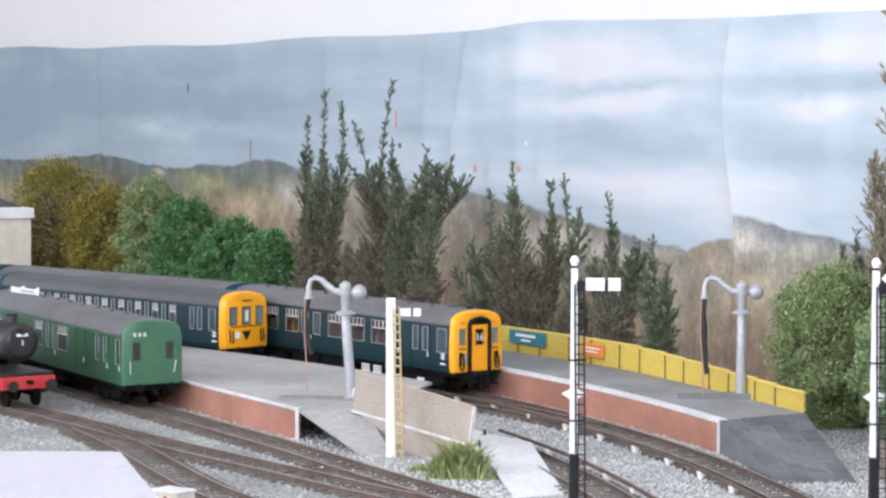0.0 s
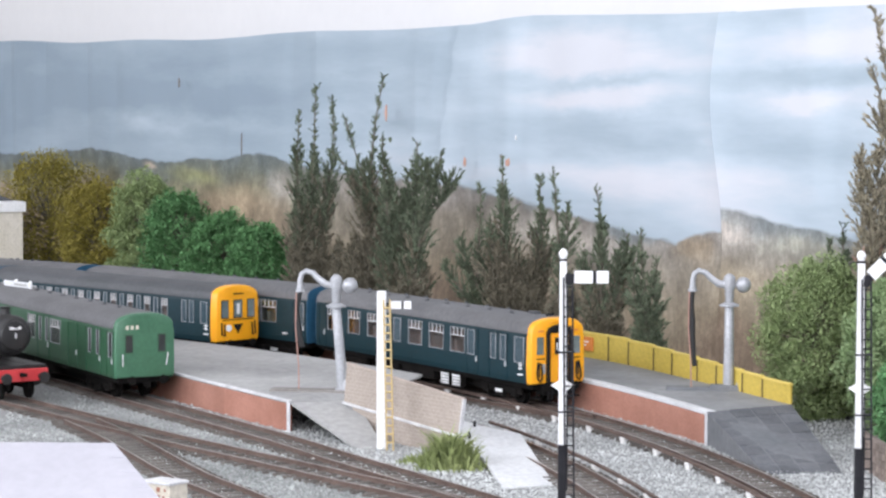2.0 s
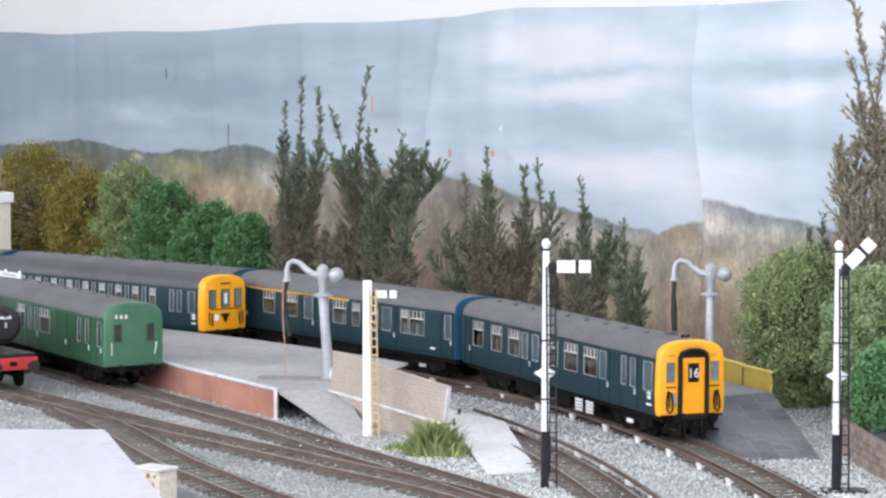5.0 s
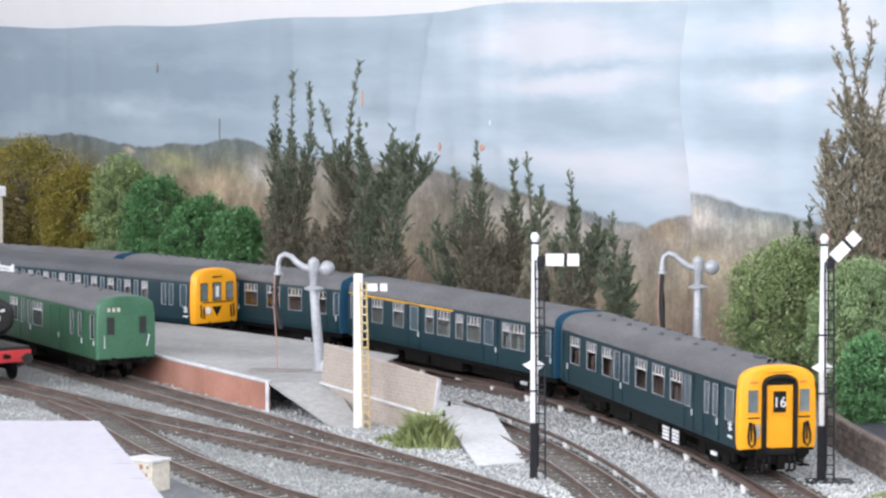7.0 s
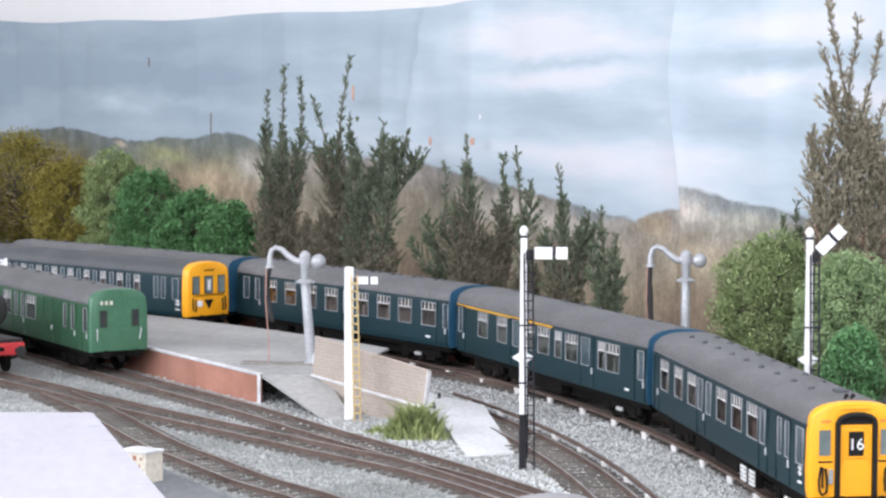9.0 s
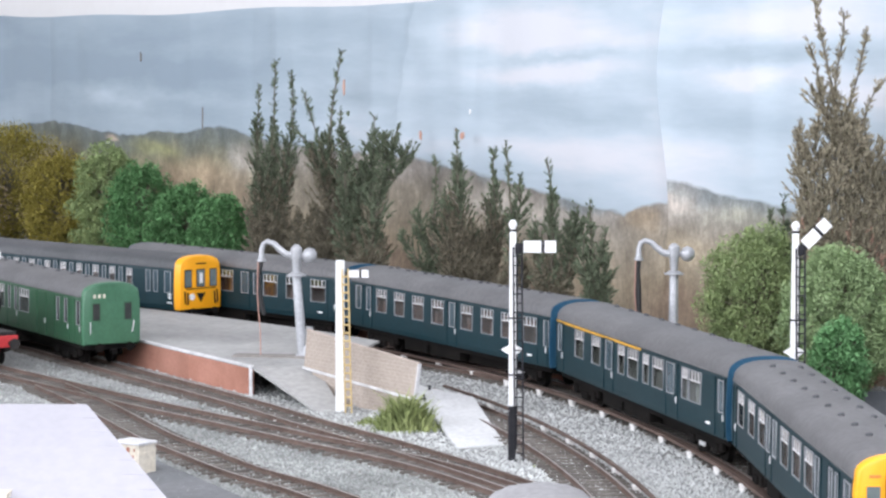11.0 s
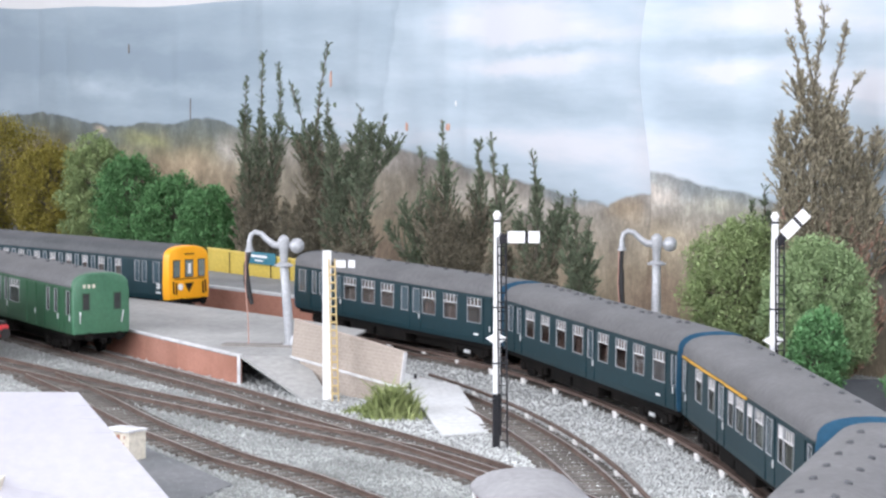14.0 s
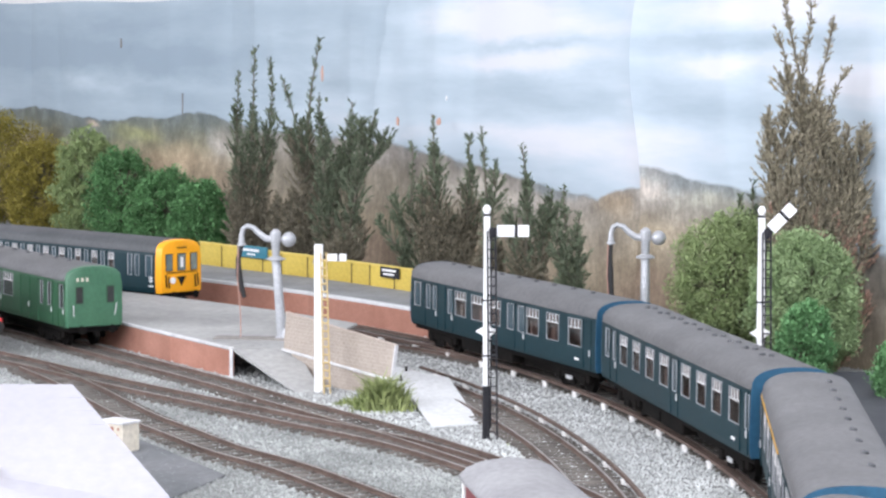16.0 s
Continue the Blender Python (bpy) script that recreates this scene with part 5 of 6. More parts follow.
def roof_van():
    """The grey-roofed vehicle standing at the bottom of the yard."""
    v = thing("brake_van", "grey roofed goods brake van on the yard track", "goods van", at_mm(43, 655, 0, -82))
    g = Geo()
    prof = [(-16.5, 40.5), (-14, 43), (-9, 45), (0, 46), (9, 45), (14, 43), (16.5, 40.5)]
    n = len(prof)
    ring = [(x, y, z) for x in (-60, -58, 58, 60) for y, z in prof] + [(x, y, z - 1.2) for x in (-60, -58, 58, 60) for y, z in prof]
    fs = [(i * n + k, i * n + k + 1, (i + 1) * n + k + 1, (i + 1) * n + k) for i in range(3) for k in range(n - 1)]
    fs += [tuple(q + 4 * n for q in f[::-1]) for f in fs]
    fs += [(k, k + 4 * n, k + 1 + 4 * n, k + 1) for k in range(n - 1)] + [(3 * n + k, 3 * n + k + 1, 7 * n + k + 1, 7 * n + k) for k in range(n - 1)]
    g.add(ring, fs)
    part("roof", g, M["roof_pale"], v, smooth=True)
    part("body", Geo().box(-56, 56, -15, 15, 13, 41), M["maroon"], v)
    for y in (-14.5, 14.5):
        part("end_post", Geo().box(-60, -57, y - 1, y + 1, 13, 40), M["white"], v)
    for s in (-1, 1):
        part("solebar", Geo().box(-58, 58, s * 12 - 1, s * 12 + 1, 9, 13), M["gear"], v)
        for x in (-32, 32):
            part("wheel", Geo().tube([(x, s * 8, 6.5), (x, s * 10, 6.5)], 6.5, 18), M["gear"], v)


roof_van()


def loco():
    m = on_track(T2, 1380, 0, 200)
    l = thing("steam_locomotive", "black tank engine with red buffer beam on the siding", "locomotive", m)
    f = 100.0
    part("boiler", Geo().tube([(-40, 0, 36.5), (f - 16, 0, 36.5)], 10.5, 24), M["loco"], l, smooth=True)
    sb = part("smokebox", Geo().tube([(f - 34, 0, 36.5), (f - 13, 0, 36.5), (f - 12, 0, 36.5), (f - 10.8, 0, 36.5)], [11.4, 11.4, 10.6, 6.0], 24), M["loco"], l, smooth=True)
    part("smokebox_door", Geo().tube([(f - 12, 0, 36.5), (f - 9.8, 0, 36.5), (f - 9.2, 0, 36.5)], [9.0, 8.0, 4.0], 24), M["loco"], sb, smooth=True)
    part("number_bar", Geo().box(f - 9.6, f - 9.0, -3.5, 3.5, 40, 41.6), M["white"], sb, "pale number plate bar")
    part("door_dart", Geo().box(f - 9.4, f - 8.4, -0.5, 0.5, 35, 38), M["bright"], sb)
    part("chimney", Geo().tube([(f - 24, 0, 46), (f - 24, 0, 51), (f - 24, 0, 52)], [3.4, 3.0, 3.8], 14), M["loco"], l, smooth=True)
    part("dome", Geo().ball((f - 62, 0, 44), 5), M["loco"], l, smooth=True)
    part("running_plate", Geo().box(-98, f - 3, -16, 16, 18.2, 20.0), M["loco"], l)
    part("side_tank", Geo().box(-40, f - 50, -16, -9, 20.0, 40, bev=0.8), M["loco"], l)
    part("side_tank", Geo().box(-40, f - 50, 9, 16, 20.0, 40, bev=0.8), M["loco"], l)
    part("cab", Geo().box(-80, -40, -16, 16, 20.0, 48, bev=1.0), M["loco"], l)
    part("buffer_beam", Geo().box(f - 3, f - 1, -16.5, 16.5, 11, 18, bev=0.4), M["red"], l, "bright red buffer beam")
    for s in (-1, 1):
        part("buffer", Geo().tube([(f - 1, s * 11.5, 13.5), (f + 4, s * 11.5, 13.5), (f + 4.2, s * 11.5, 13.5), (f + 5, s * 11.5, 13.5)], [1.6, 1.6, 3.2, 3.2], 14), M["loco"], l)
        part("cylinder", Geo().tube([(f - 38, s * 14, 12), (f - 14, s * 14, 12)], 5.5, 14), M["loco"], l, smooth=True)
        part("frame", Geo().box(-95, f - 4, s * 6 - 0.6, s * 6 + 0.6, 6, 20), M["gear"], l)
        for x, r in ((f - 12, 6.0), (f - 40, 6.0), (f - 70, 10), (f - 100, 10), (f - 130, 10), (f - 170, 6)):
            part("wheel", Geo().tube([(x, s * 8, r), (x, s * 10, r)], r, 20), M["gear"], l)
    part("lamp_iron", Geo().box(f - 9, f - 8, -1, 1, 41, 45), M["loco"], l)
    part("coupling", Geo().box(f - 1, f + 4, -1.2, 1.2, 14, 16), M["gear"], l)


loco()

# ---- lineside: signals ----
def signal(x, y, height, arm_angle, label, ladder="iron", counter=True, base=True, arm_scale=1.0, post_mat="white", turn=0):
    s = thing("semaphore_signal", label, "signal", at_mm(x, y, -4, turn), "semaphore signals")
    h = height + 4
    dark = 26 if counter else 0
    if dark:
        part("post_foot", Geo().box(-1.75, 1.75, -1.6, 1.6, 0, dark, bev=0.2), M["iron"], s, "black painted post foot")
    part("post", Geo().add([(a * 1.7, b * 1.6, dark) for a, b in ((-1, -1), (1, -1), (1, 1), (-1, 1))] + [(a * 1.4, b * 1.3, h - 4) for a, b in ((-1, -1), (1, -1), (1, 1), (-1, 1))],
                           [(3, 2, 1, 0), (4, 5, 6, 7), (0, 1, 5, 4), (1, 2, 6, 5), (2, 3, 7, 6), (3, 0, 4, 7)]) if counter else Geo().box(-2.3, 2.3, -2.0, 2.0, 0, h - 1, bev=0.3), M[post_mat], s)
    if counter:
        part("finial", Geo().tube([(0, 0, h - 4), (0, 0, h - 2.6), (0, 0, h - 1.6), (0, 0, h)], [1.2, 2.0, 2.0, 0.9], 10), M["white"], s, smooth=True)
        part("cap_band", Geo().box(-1.6, 1.6, -1.6, 1.6, h - 5.2, h - 4.2), M["iron"], s)
        part("lamp", Geo().box(0.6, 3.2, -1.4, 1.2, h - 15.5, h - 10.5, bev=0.3), M["iron"], s, "small black signal lamp")
        part("spectacle", Geo().tube([(2.6, -0.4, h - 13), (2.6, 0.3, h - 13)], 2.3, 12), M["iron"], s)
        # push rod, thickened so its black also draws the post's shadow side
        part("push_rod", Geo().tube([(1.9, -1.0, 6), (1.7, -1.0, h - 12)], 0.55, 6), M["iron"], s)
        d = Geo().add([(-5.2, -2, 52), (0, -2, 48.6), (5.0, -2, 52), (0, -2, 55.0), (-5.2, -1.4, 52), (0, -1.4, 48.6), (5.0, -1.4, 52), (0, -1.4, 55.0)], [(0, 1, 2, 3), (7, 6, 5, 4), (0, 4, 5, 1), (1, 5, 6, 2), (2, 6, 7, 3), (3, 7, 4, 0)])
        part("diamond_sign", d, M["white"], s, "white diamond plate")
        for z in (40, 66):
            part("clamp", Geo().box(-2.0, 5.2, -2.0, 2.0, z, z + 0.7), M["iron"], s)
    # arm
    am = at_mm(2.6, -0.6, h - (12.2 if counter else 8.0), 0, 0, -arm_angle)
    k = arm_scale
    arm = part("arm", Geo().box(2.2 * k, 10.2 * k, -0.35, 0.35, -2.6 * k, 2.8 * k).box(11.8 * k, 17 * k, -0.35, 0.35, -2.6 * k, 2.8 * k), M["white"], s, "white arm back with black stripe", at=am)
    part("arm_stripe", Geo().box(10.2 * k, 11.8 * k, -0.34, 0.34, -2.6 * k, 2.8 * k).box(-2.6 * k, 2.2 * k, -0.34, 0.34, -2.0 * k, 1.6 * k), M["iron"], arm)
    # ladder
    lx0, lx1 = (3.2, 2.0) if counter else (4.6, 2.6)
    w = 1.9 if counter else 1.6
    ly0, ly1 = (-4.0, -2.3) if counter else (-5.5, -2.6)
    top = h - 12 if counter else h - 5
    lr = Geo()
    for q in (-w, w):
        lr.tube([(lx0 + q, ly0, 0.4), (lx1 + q, ly1, top)], 0.42 if counter else 0.42, 6)
    lad = part("ladder", lr, M[ladder], s, "slender access ladder")
    nr = int(top / 4.2)
    for k2 in range(1, nr):
        f = k2 / nr
        xx, yy, zz = lx0 + (lx1 - lx0) * f, ly0 + (ly1 - ly0) * f, 0.4 + (top - 0.4) * f
        part("rung", Geo().tube([(xx - w, yy, zz), (xx + w, yy, zz)], 0.32 if counter else 0.55, 5), M[ladder], lad)
    if base:
        part("base_plate", Geo().box(-7, 14, -7, 7, -0.2, 1.4, bev=0.4), M["iron"], s, "dark base plate")
    return s


signal(38.5, 1057, 107, 0, "white post semaphore signal with level arm and ladder", base=False)
signal(166, 1051, 107, 45, "white post semaphore signal with raised arm and ladder")
signal(-46, 1216, 77, 0, "short white post signal with ochre ladder by the ramp", ladder="ladder", counter=False, base=False, arm_scale=0.72)


# ---- water cranes ----
def water_crane(x, y, z, turn, hose, label):
    w = thing("water_crane", label, "water crane", at_mm(x, y, z, turn), "water cranes on the platforms")
    foot = -2.2 * hose
    part("column", Geo().tube([(foot, 0, 0), (foot, 0, 2), (foot, 0, 2.2), (0, 0, 46), (0, 0, 46.4)], [4.0, 4.0, 3.0, 2.5, 2.4], 16), M["silver"], w, smooth=True)
    part("collar", Geo().tube([(0, 0, 46), (0, 0, 47), (0, 0, 48.2)], [4.8, 4.8, 3.0], 16).box(-5.4, 5.4, -0.8, 0.8, 46.2, 47.2), M["silver"], w, smooth=True)
    part("neck", Geo().tube([(0, 0, 48), (0, 0, 55), (0, 0, 58), (0, 0, 62), (0, 0, 64)], [2.2, 2.6, 3.4, 3.2, 1.2], 16), M["silver"], w, smooth=True)
    part("ball", Geo().tube([(2.5, 0, 58), (6, 0, 58)], 1.2, 10).ball((7.6, 0, 58), 4.3, 16, 10), M["silver"], w, "round silver counterweight", smooth=True)
    arm = [(-2, 0, 58), (-6, 0, 58.5), (-10, 0, 61.5), (-13, 0, 64.5), (-16.5, 0, 65.6), (-19, 0, 64), (-20, 0, 60.5), (-20, 0, 57)]
    part("arm", Geo().tube(arm, [2.2, 2.0, 1.8, 1.6, 1.5, 1.5, 1.5, 1.7], 12), M["silver"], w, "curved swan-neck arm", smooth=True)
    part("nozzle", Geo().tube([(-20, 0, 57), (-20, 0, 55.5), (-20, 0, 55.2), (-20, 0, 54.2)], [1.9, 1.9, 2.7, 2.7], 12), M["silver"], w, smooth=True)
    hl = [(-20, 0, 54.2), (-20.6 + hose, 0.2, 46), (-20.2 + hose, 0, 38), (-20 + hose * 0.2, -0.3, 30), (-18.6, 0, 24 if hose else 13)]
    part("hose", Geo().tube(hl, [1.2, 1.5, 1.9, 1.7, 1.2], 10), M["hose"], w, "black leather drop hose", smooth=True)
    cz = [(-21.8, -1.5, 54), (-22.2, -1.6, 35), (-20.6, -1.6, 15), (-20.4, -1.6, 1)]
    part("chain", Geo().tube(cz, 0.38, 6), M["rust"], w, "hanging rust-red chain")
    part("plinth", Geo().box(-36, 8 if hose else 26, -5, 5, -0.4, 1.2, bev=0.3) if hose else Geo().box(-34, 26, -5, 6, -0.4, 1.6, bev=0.3).box(-10, 12, -4.5, 4.5, 1.6, 3.0, bev=0.3), M["paving_dark" if hose == 0 else "plinth"], w, "low drain plinth")
    part("valve", Geo().tube([(5.4, -2.4, 0), (5.4, -2.4, 4), (5.4, -2.4, 7)], [1.8, 1.2, 0.3], 10), M["silver"], w)


water_crane(-74.5, 1318, 13.0, -8, -1.6, "silver water crane with swan-neck arm on the pale platform")
water_crane(140, 1330, 13.4, -4, 0, "silver water crane with long black hose on the far platform")


# ---- trees ----
def leaves(g, rnd, centre, spread, n, size):
    for _ in range(n):
        c = [centre[k] + rnd.gauss(0, spread[k]) for k in range(3)]
        a, b, t = rnd.uniform(0, 6.283), rnd.uniform(-0.9, 0.9), size * rnd.uniform(0.6, 1.4)
        d1 = (math.cos(a) * math.cos(b) * t, math.sin(a) * math.cos(b) * t, math.sin(b) * t + 0.5 * t)
        a2 = a + rnd.uniform(1.2, 1.9)
        d2 = (math.cos(a2) * t * 0.55, math.sin(a2) * t * 0.55, rnd.uniform(-0.3, 0.3) * t)
        o = len(g.v)
        g.v += [tuple(c), (c[0] + d1[0] + d2[0], c[1] + d1[1] + d2[1], c[2] + d1[2] + d2[2]), (c[0] + 1.6 * d1[0], c[1] + 1.6 * d1[1], c[2] + 1.6 * d1[2]), (c[0] + d1[0] - d2[0], c[1] + d1[1] - d2[1], c[2] + d1[2] - d2[2])]
        g.f += [(o, o + 1, o + 2, o + 3)]


def blade(g, p, d, width, rnd):
    """One slim leaf from p along d."""
    side = d.cross(Vector((rnd.uniform(-1, 1), rnd.uniform(-1, 1), rnd.uniform(-1, 1))))
    side = side.normalized() * width if side.length > 1e-6 else Vector((width, 0, 0))
    m = p + d * 0.5
    o = len(g.v)
    g.v += [tuple(p), tuple(m + side), tuple(p + d), tuple(m - side)]
    g.f.append((o, o + 1, o + 2, o + 3))


def spray(wood, g, rnd, c, up, reach, size):
    """A side twig that leaves a stem at c, sweeps outward and up, and is set with slim leaves."""
    a = rnd.uniform(0, 6.283)
    lean = rnd.uniform(0.3, 1.25)
    out = Vector((math.cos(a), math.sin(a) * 0.75, 0))
    d0 = (up + out * lean).normalized()
    mid = c + d0 * reach * 0.5
    end = mid + (d0 + Vector((0, 0, 0.35))).normalized() * reach * 0.5
    if reach > 4:
        wood.tube([c, mid, end], [0.3, 0.25, 0.12], 3, False)
    for _ in range(int(reach * 1.9) + 3):
        f = rnd.random()
        p = c.lerp(mid, f * 2) if f < 0.5 else mid.lerp(end, f * 2 - 1)
        d = (d0 + Vector((rnd.gauss(0, 0.3), rnd.gauss(0, 0.3), rnd.gauss(0.1, 0.25)))).normalized()
        blade(g, p, d * size * rnd.uniform(0.7, 1.7), 0.17 * size, rnd)


def plume_tree(x, y, seed, label, leads, skirt=(5, 14, 80), mats=("leaf_dark", "leaf_brown"), reach=19.0, low=0.5, size=2.6):
    """A tall ragged tree of feathery plumes. Each lead is a stem: foot across, foot height, tip across, tip height, bow, bare share of the top."""
    rnd = random.Random(seed)
    t = thing("tree", label, "tree", at_mm(x, y, -4), "tall ragged trees")
    wood, upper, lower = Geo(), Geo(), Geo()
    h = max(q[3] for q in leads)
    count, width, top = skirt
    foot = leads[0][0]
    stems = [(*q, True) for q in leads]
    for k in range(count):
        e = foot + width * (2 * (k + 0.5) / count - 1) * rnd.uniform(0.85, 1.1)
        stems.append((foot + (e - foot) * 0.3, 0, e, top * rnd.uniform(0.55, 1.0) * (1 - 0.25 * abs(e - foot) / width), (e - foot) * 0.15, 0.06, False))
    for x0, z0, x1, z1, bow, bare, lead in stems:
        depth = 0.0 if lead else rnd.uniform(-0.5, 0.5) * width
        pts = []
        for q in range(13):
            f = q / 12
            wob = 1.3 * math.sin(f * 9 + seed + x1) * f
            pts.append(Vector((x0 + (x1 - x0) * f + bow * math.sin(math.pi * f) + wob, depth * f, z0 + (z1 - z0) * f)))
        wood.tube(pts, [max(0.45, (1.7 if lead and z0 == 0 else 0.95) * (1 - 0.8 * q / 12)) for q in range(13)], 6)
        length = z1 - z0
        for _ in range(int(length * 1.7)):
            f = rnd.random()
            i = min(11, int(f * 12))
            c = pts[i].lerp(pts[i + 1], f * 12 - i)
            up = (pts[i + 1] - pts[i]).normalized()
            left = (1 - f) / max(bare, 0.02)
            if left < 1 and rnd.random() < 0.3:
                continue
            r = (3.3 if left < 1 else 3.3 + (reach - 3.3) * min(1.0, (left - 1) * bare / 0.3)) * rnd.uniform(0.6, 1.15)
            share = min(1.0, max(0.0, (c.z / h - low + 0.25) / 0.3))
            spray(wood, upper if rnd.random() < share else lower, rnd, c, up, r, size if left > 1 else size * 0.85)
    part("trunk", wood, M["twig"], t, smooth=True)
    part("crown", upper, M[mats[0]], t)
    if lower.v:
        part("undergrowth", lower, M[mats[1]], t, "dry brown lower foliage" if mats[1] != mats[0] else "")
    return t


plume_tree(-122, 1880, 1, "tall dark feathery tree with forked bare top", [(-4, 0, -15, 166, -3, 0.14), (-2, 0, 1, 187, -4, 0.26), (0, 60, 13, 177, 4, 0.34)], (7, 18, 122))
plume_tree(-72, 1782, 2, "tall dark ragged tree with bent leading shoot", [(-3, 0, 7, 194, -9, 0.28), (-4, 85, -23, 163, 3, 0.4), (-5, 80, -33, 139, 7, 0.3), (0, 50, 12, 122, 0, 0.1)], (10, 26, 100), low=0.62)
plume_tree(-45, 1752, 3, "dark green feathery tree with twin tops", [(-7, 0, -20, 150, -3, 0.1), (-6, 40, 3, 147, 4, 0.12), (-7, 0, -4, 124, 0, 0.1)], (7, 16, 100), low=0.35)
plume_tree(-24, 1700, 4, "dark feathery tree leaning outward", [(-26, 0, 1, 141, -2, 0.14), (-3, 108, -6, 135, -2, 0.2), (-2, 100, 7, 126, 2, 0.2)], (4, 11, 70))
plume_tree(9, 1644, 5, "small dark conifer-like tree behind the fence", [(-6, 0, -5, 118, 0, 0.3), (-6, 34, -27, 66, -3, 0.1), (-6, 50, -16, 84, -3, 0.1), (-5, 58, 3, 92, 2, 0.1), (-5, 38, 7, 75, 3, 0.1)], (3, 9, 50), mats=("leaf_dark", "leaf_dark"), reach=11.5)
plume_tree(29, 1620, 6, "brown and green feathery tree behind the fence", [(0, 0, -9, 135, -2, 0.12), (-4, 0, -18, 99, -3, 0.1), (2, 0, 16, 124, 6, 0.16), (6, 0, 14, 90, 2, 0.1)], (7, 16, 84), low=0.65)
plume_tree(58, 1568, 7, "slim dark feathery tree with split top", [(-1, 0, -8, 131, 4, 0.34), (0, 70, 3, 108, 1, 0.2)], (5, 10, 84), reach=13.0)
plume_tree(84, 1508, 8, "dark feathery tree with a single spire", [(-5, 0, -7, 121, 2, 0.16), (-4, 30, -16, 84, -2, 0.1), (-3, 30, 13, 93, 3, 0.08), (0, 30, 8, 88, 2, 0.1)], (5, 11, 72), reach=13.0)
plume_tree(108, 1467, 9, "short dark green feathery tree", [(0, 0, -6, 97, -1, 0.16), (0, 10, -11, 76, -2, 0.1), (0, 10, 2, 79, 1, 0.1)], (4, 8, 64), mats=("leaf_dark", "leaf_dark"), reach=11.5)
plume_tree(233, 1300, 10, "tall rust-tinged ragged tree with forked bare top",
           [(5, 0, -20, 224, 7, 0.4), (-11, 150, -21, 194, -1, 0.5), (-5, 130, -3, 212, -3, 0.55), (-3, 128, 11, 200, -3, 0.55), (-1, 120, 18, 173, -3, 0.5),
            (0, 45, -26, 150, -8, 0.03), (0, 50, -18, 153, -5, 0.03), (0, 50, -9, 154, -2, 0.05), (2, 50, 4, 156, 0, 0.05), (2, 50, 11, 146, 2, 0.05),
            (3, 45, 19, 142, 3, 0.04), (3, 40, 27, 143, 6, 0.04), (0, 40, -22, 114, -7, 0.04), (3, 35, 24, 116, 6, 0.05), (4, 30, 32, 92, 7, 0.05)],
           (8, 26, 80), mats=("leaf_umber", "leaf_rust"), reach=16.0, low=0.34, size=2.7)
plume_tree(190, 1390, 12, "small dark ragged tree behind the hedge", [(20, 0, 22, 104, 1, 0.15), (20, 20, 14, 95, -2, 0.15), (21, 20, 32, 101, 2, 0.15)], (4, 12, 80), reach=13.0)
plume_tree(-520, 2440, 13, "tall dark pointed tree beyond the house", [(0, 0, 0, 235, 3, 0.2), (0, 40, 15, 185, 3, 0.2), (0, 40, -16, 190, -3, 0.2)], (6, 24, 150))


def bushy_tree(x, y, h, w, seed, label, mat, depth=0.8, n=34000, size=1.25, squash=1.0):
    """A dense clump-foliage tree: a short trunk, limbs and leaf clusters on lobes."""
    rnd = random.Random(seed)
    t = thing("bushy_tree", label, "tree", at_mm(x, y, -4), "clump foliage trees")
    wood, crown = Geo(), Geo()
    wood.tube([(0, 0, 0), (rnd.uniform(-1, 1), 0, h * 0.25), (rnd.uniform(-2, 2), 0, h * 0.6)], [2.6, 2.0, 0.9], 8)
    lobes = []
    m = 210
    for k in range(m):
        v2 = 1 - 2 * (k + 0.5) / m
        a = k * 2.39996 + rnd.uniform(-0.3, 0.3)
        q = math.sqrt(1 - v2 * v2) ** 0.8
        rr = w * 0.5 * (rnd.uniform(0.66, 0.98) if k % 4 else rnd.uniform(0.3, 0.7)) * (1 + 0.22 * noise.noise((2.2 * q * math.cos(a), 2.2 * q * math.sin(a), 2.2 * v2 + seed)))
        up = h * (0.46 + 0.42 * v2 * (1 + 0.2 * noise.noise((2 * math.cos(a), 2 * math.sin(a), seed)))) + rnd.uniform(-0.03, 0.03) * h
        c = (rr * q * math.cos(a), rr * q * math.sin(a) * depth, max(3.0, up))
        lobes.append((c, w * rnd.uniform(0.06, 0.135)))
        if k % 3 == 0:
            wood.tube([(0, 0, min(c[2], h * 0.5) * 0.8), (c[0] * 0.6, c[1] * 0.6, c[2] * 0.92), c], [0.9, 0.6, 0.3], 5)
    for c, r in lobes:
        for _ in range(int(n / m)):
            u, v2 = rnd.uniform(0, 6.283), rnd.uniform(-1, 1)
            q = math.sqrt(1 - v2 * v2)
            rad = r * rnd.uniform(0.55, 1.08)
            leaves(crown, rnd, (c[0] + rad * q * math.cos(u), c[1] + rad * q * math.sin(u), max(1.5, c[2] + rad * v2)), (0.5, 0.5, 0.5), 1, size)
    part("trunk", wood, M["twig"], t, smooth=True)
    part("crown", crown, M[mat], t)
    return t


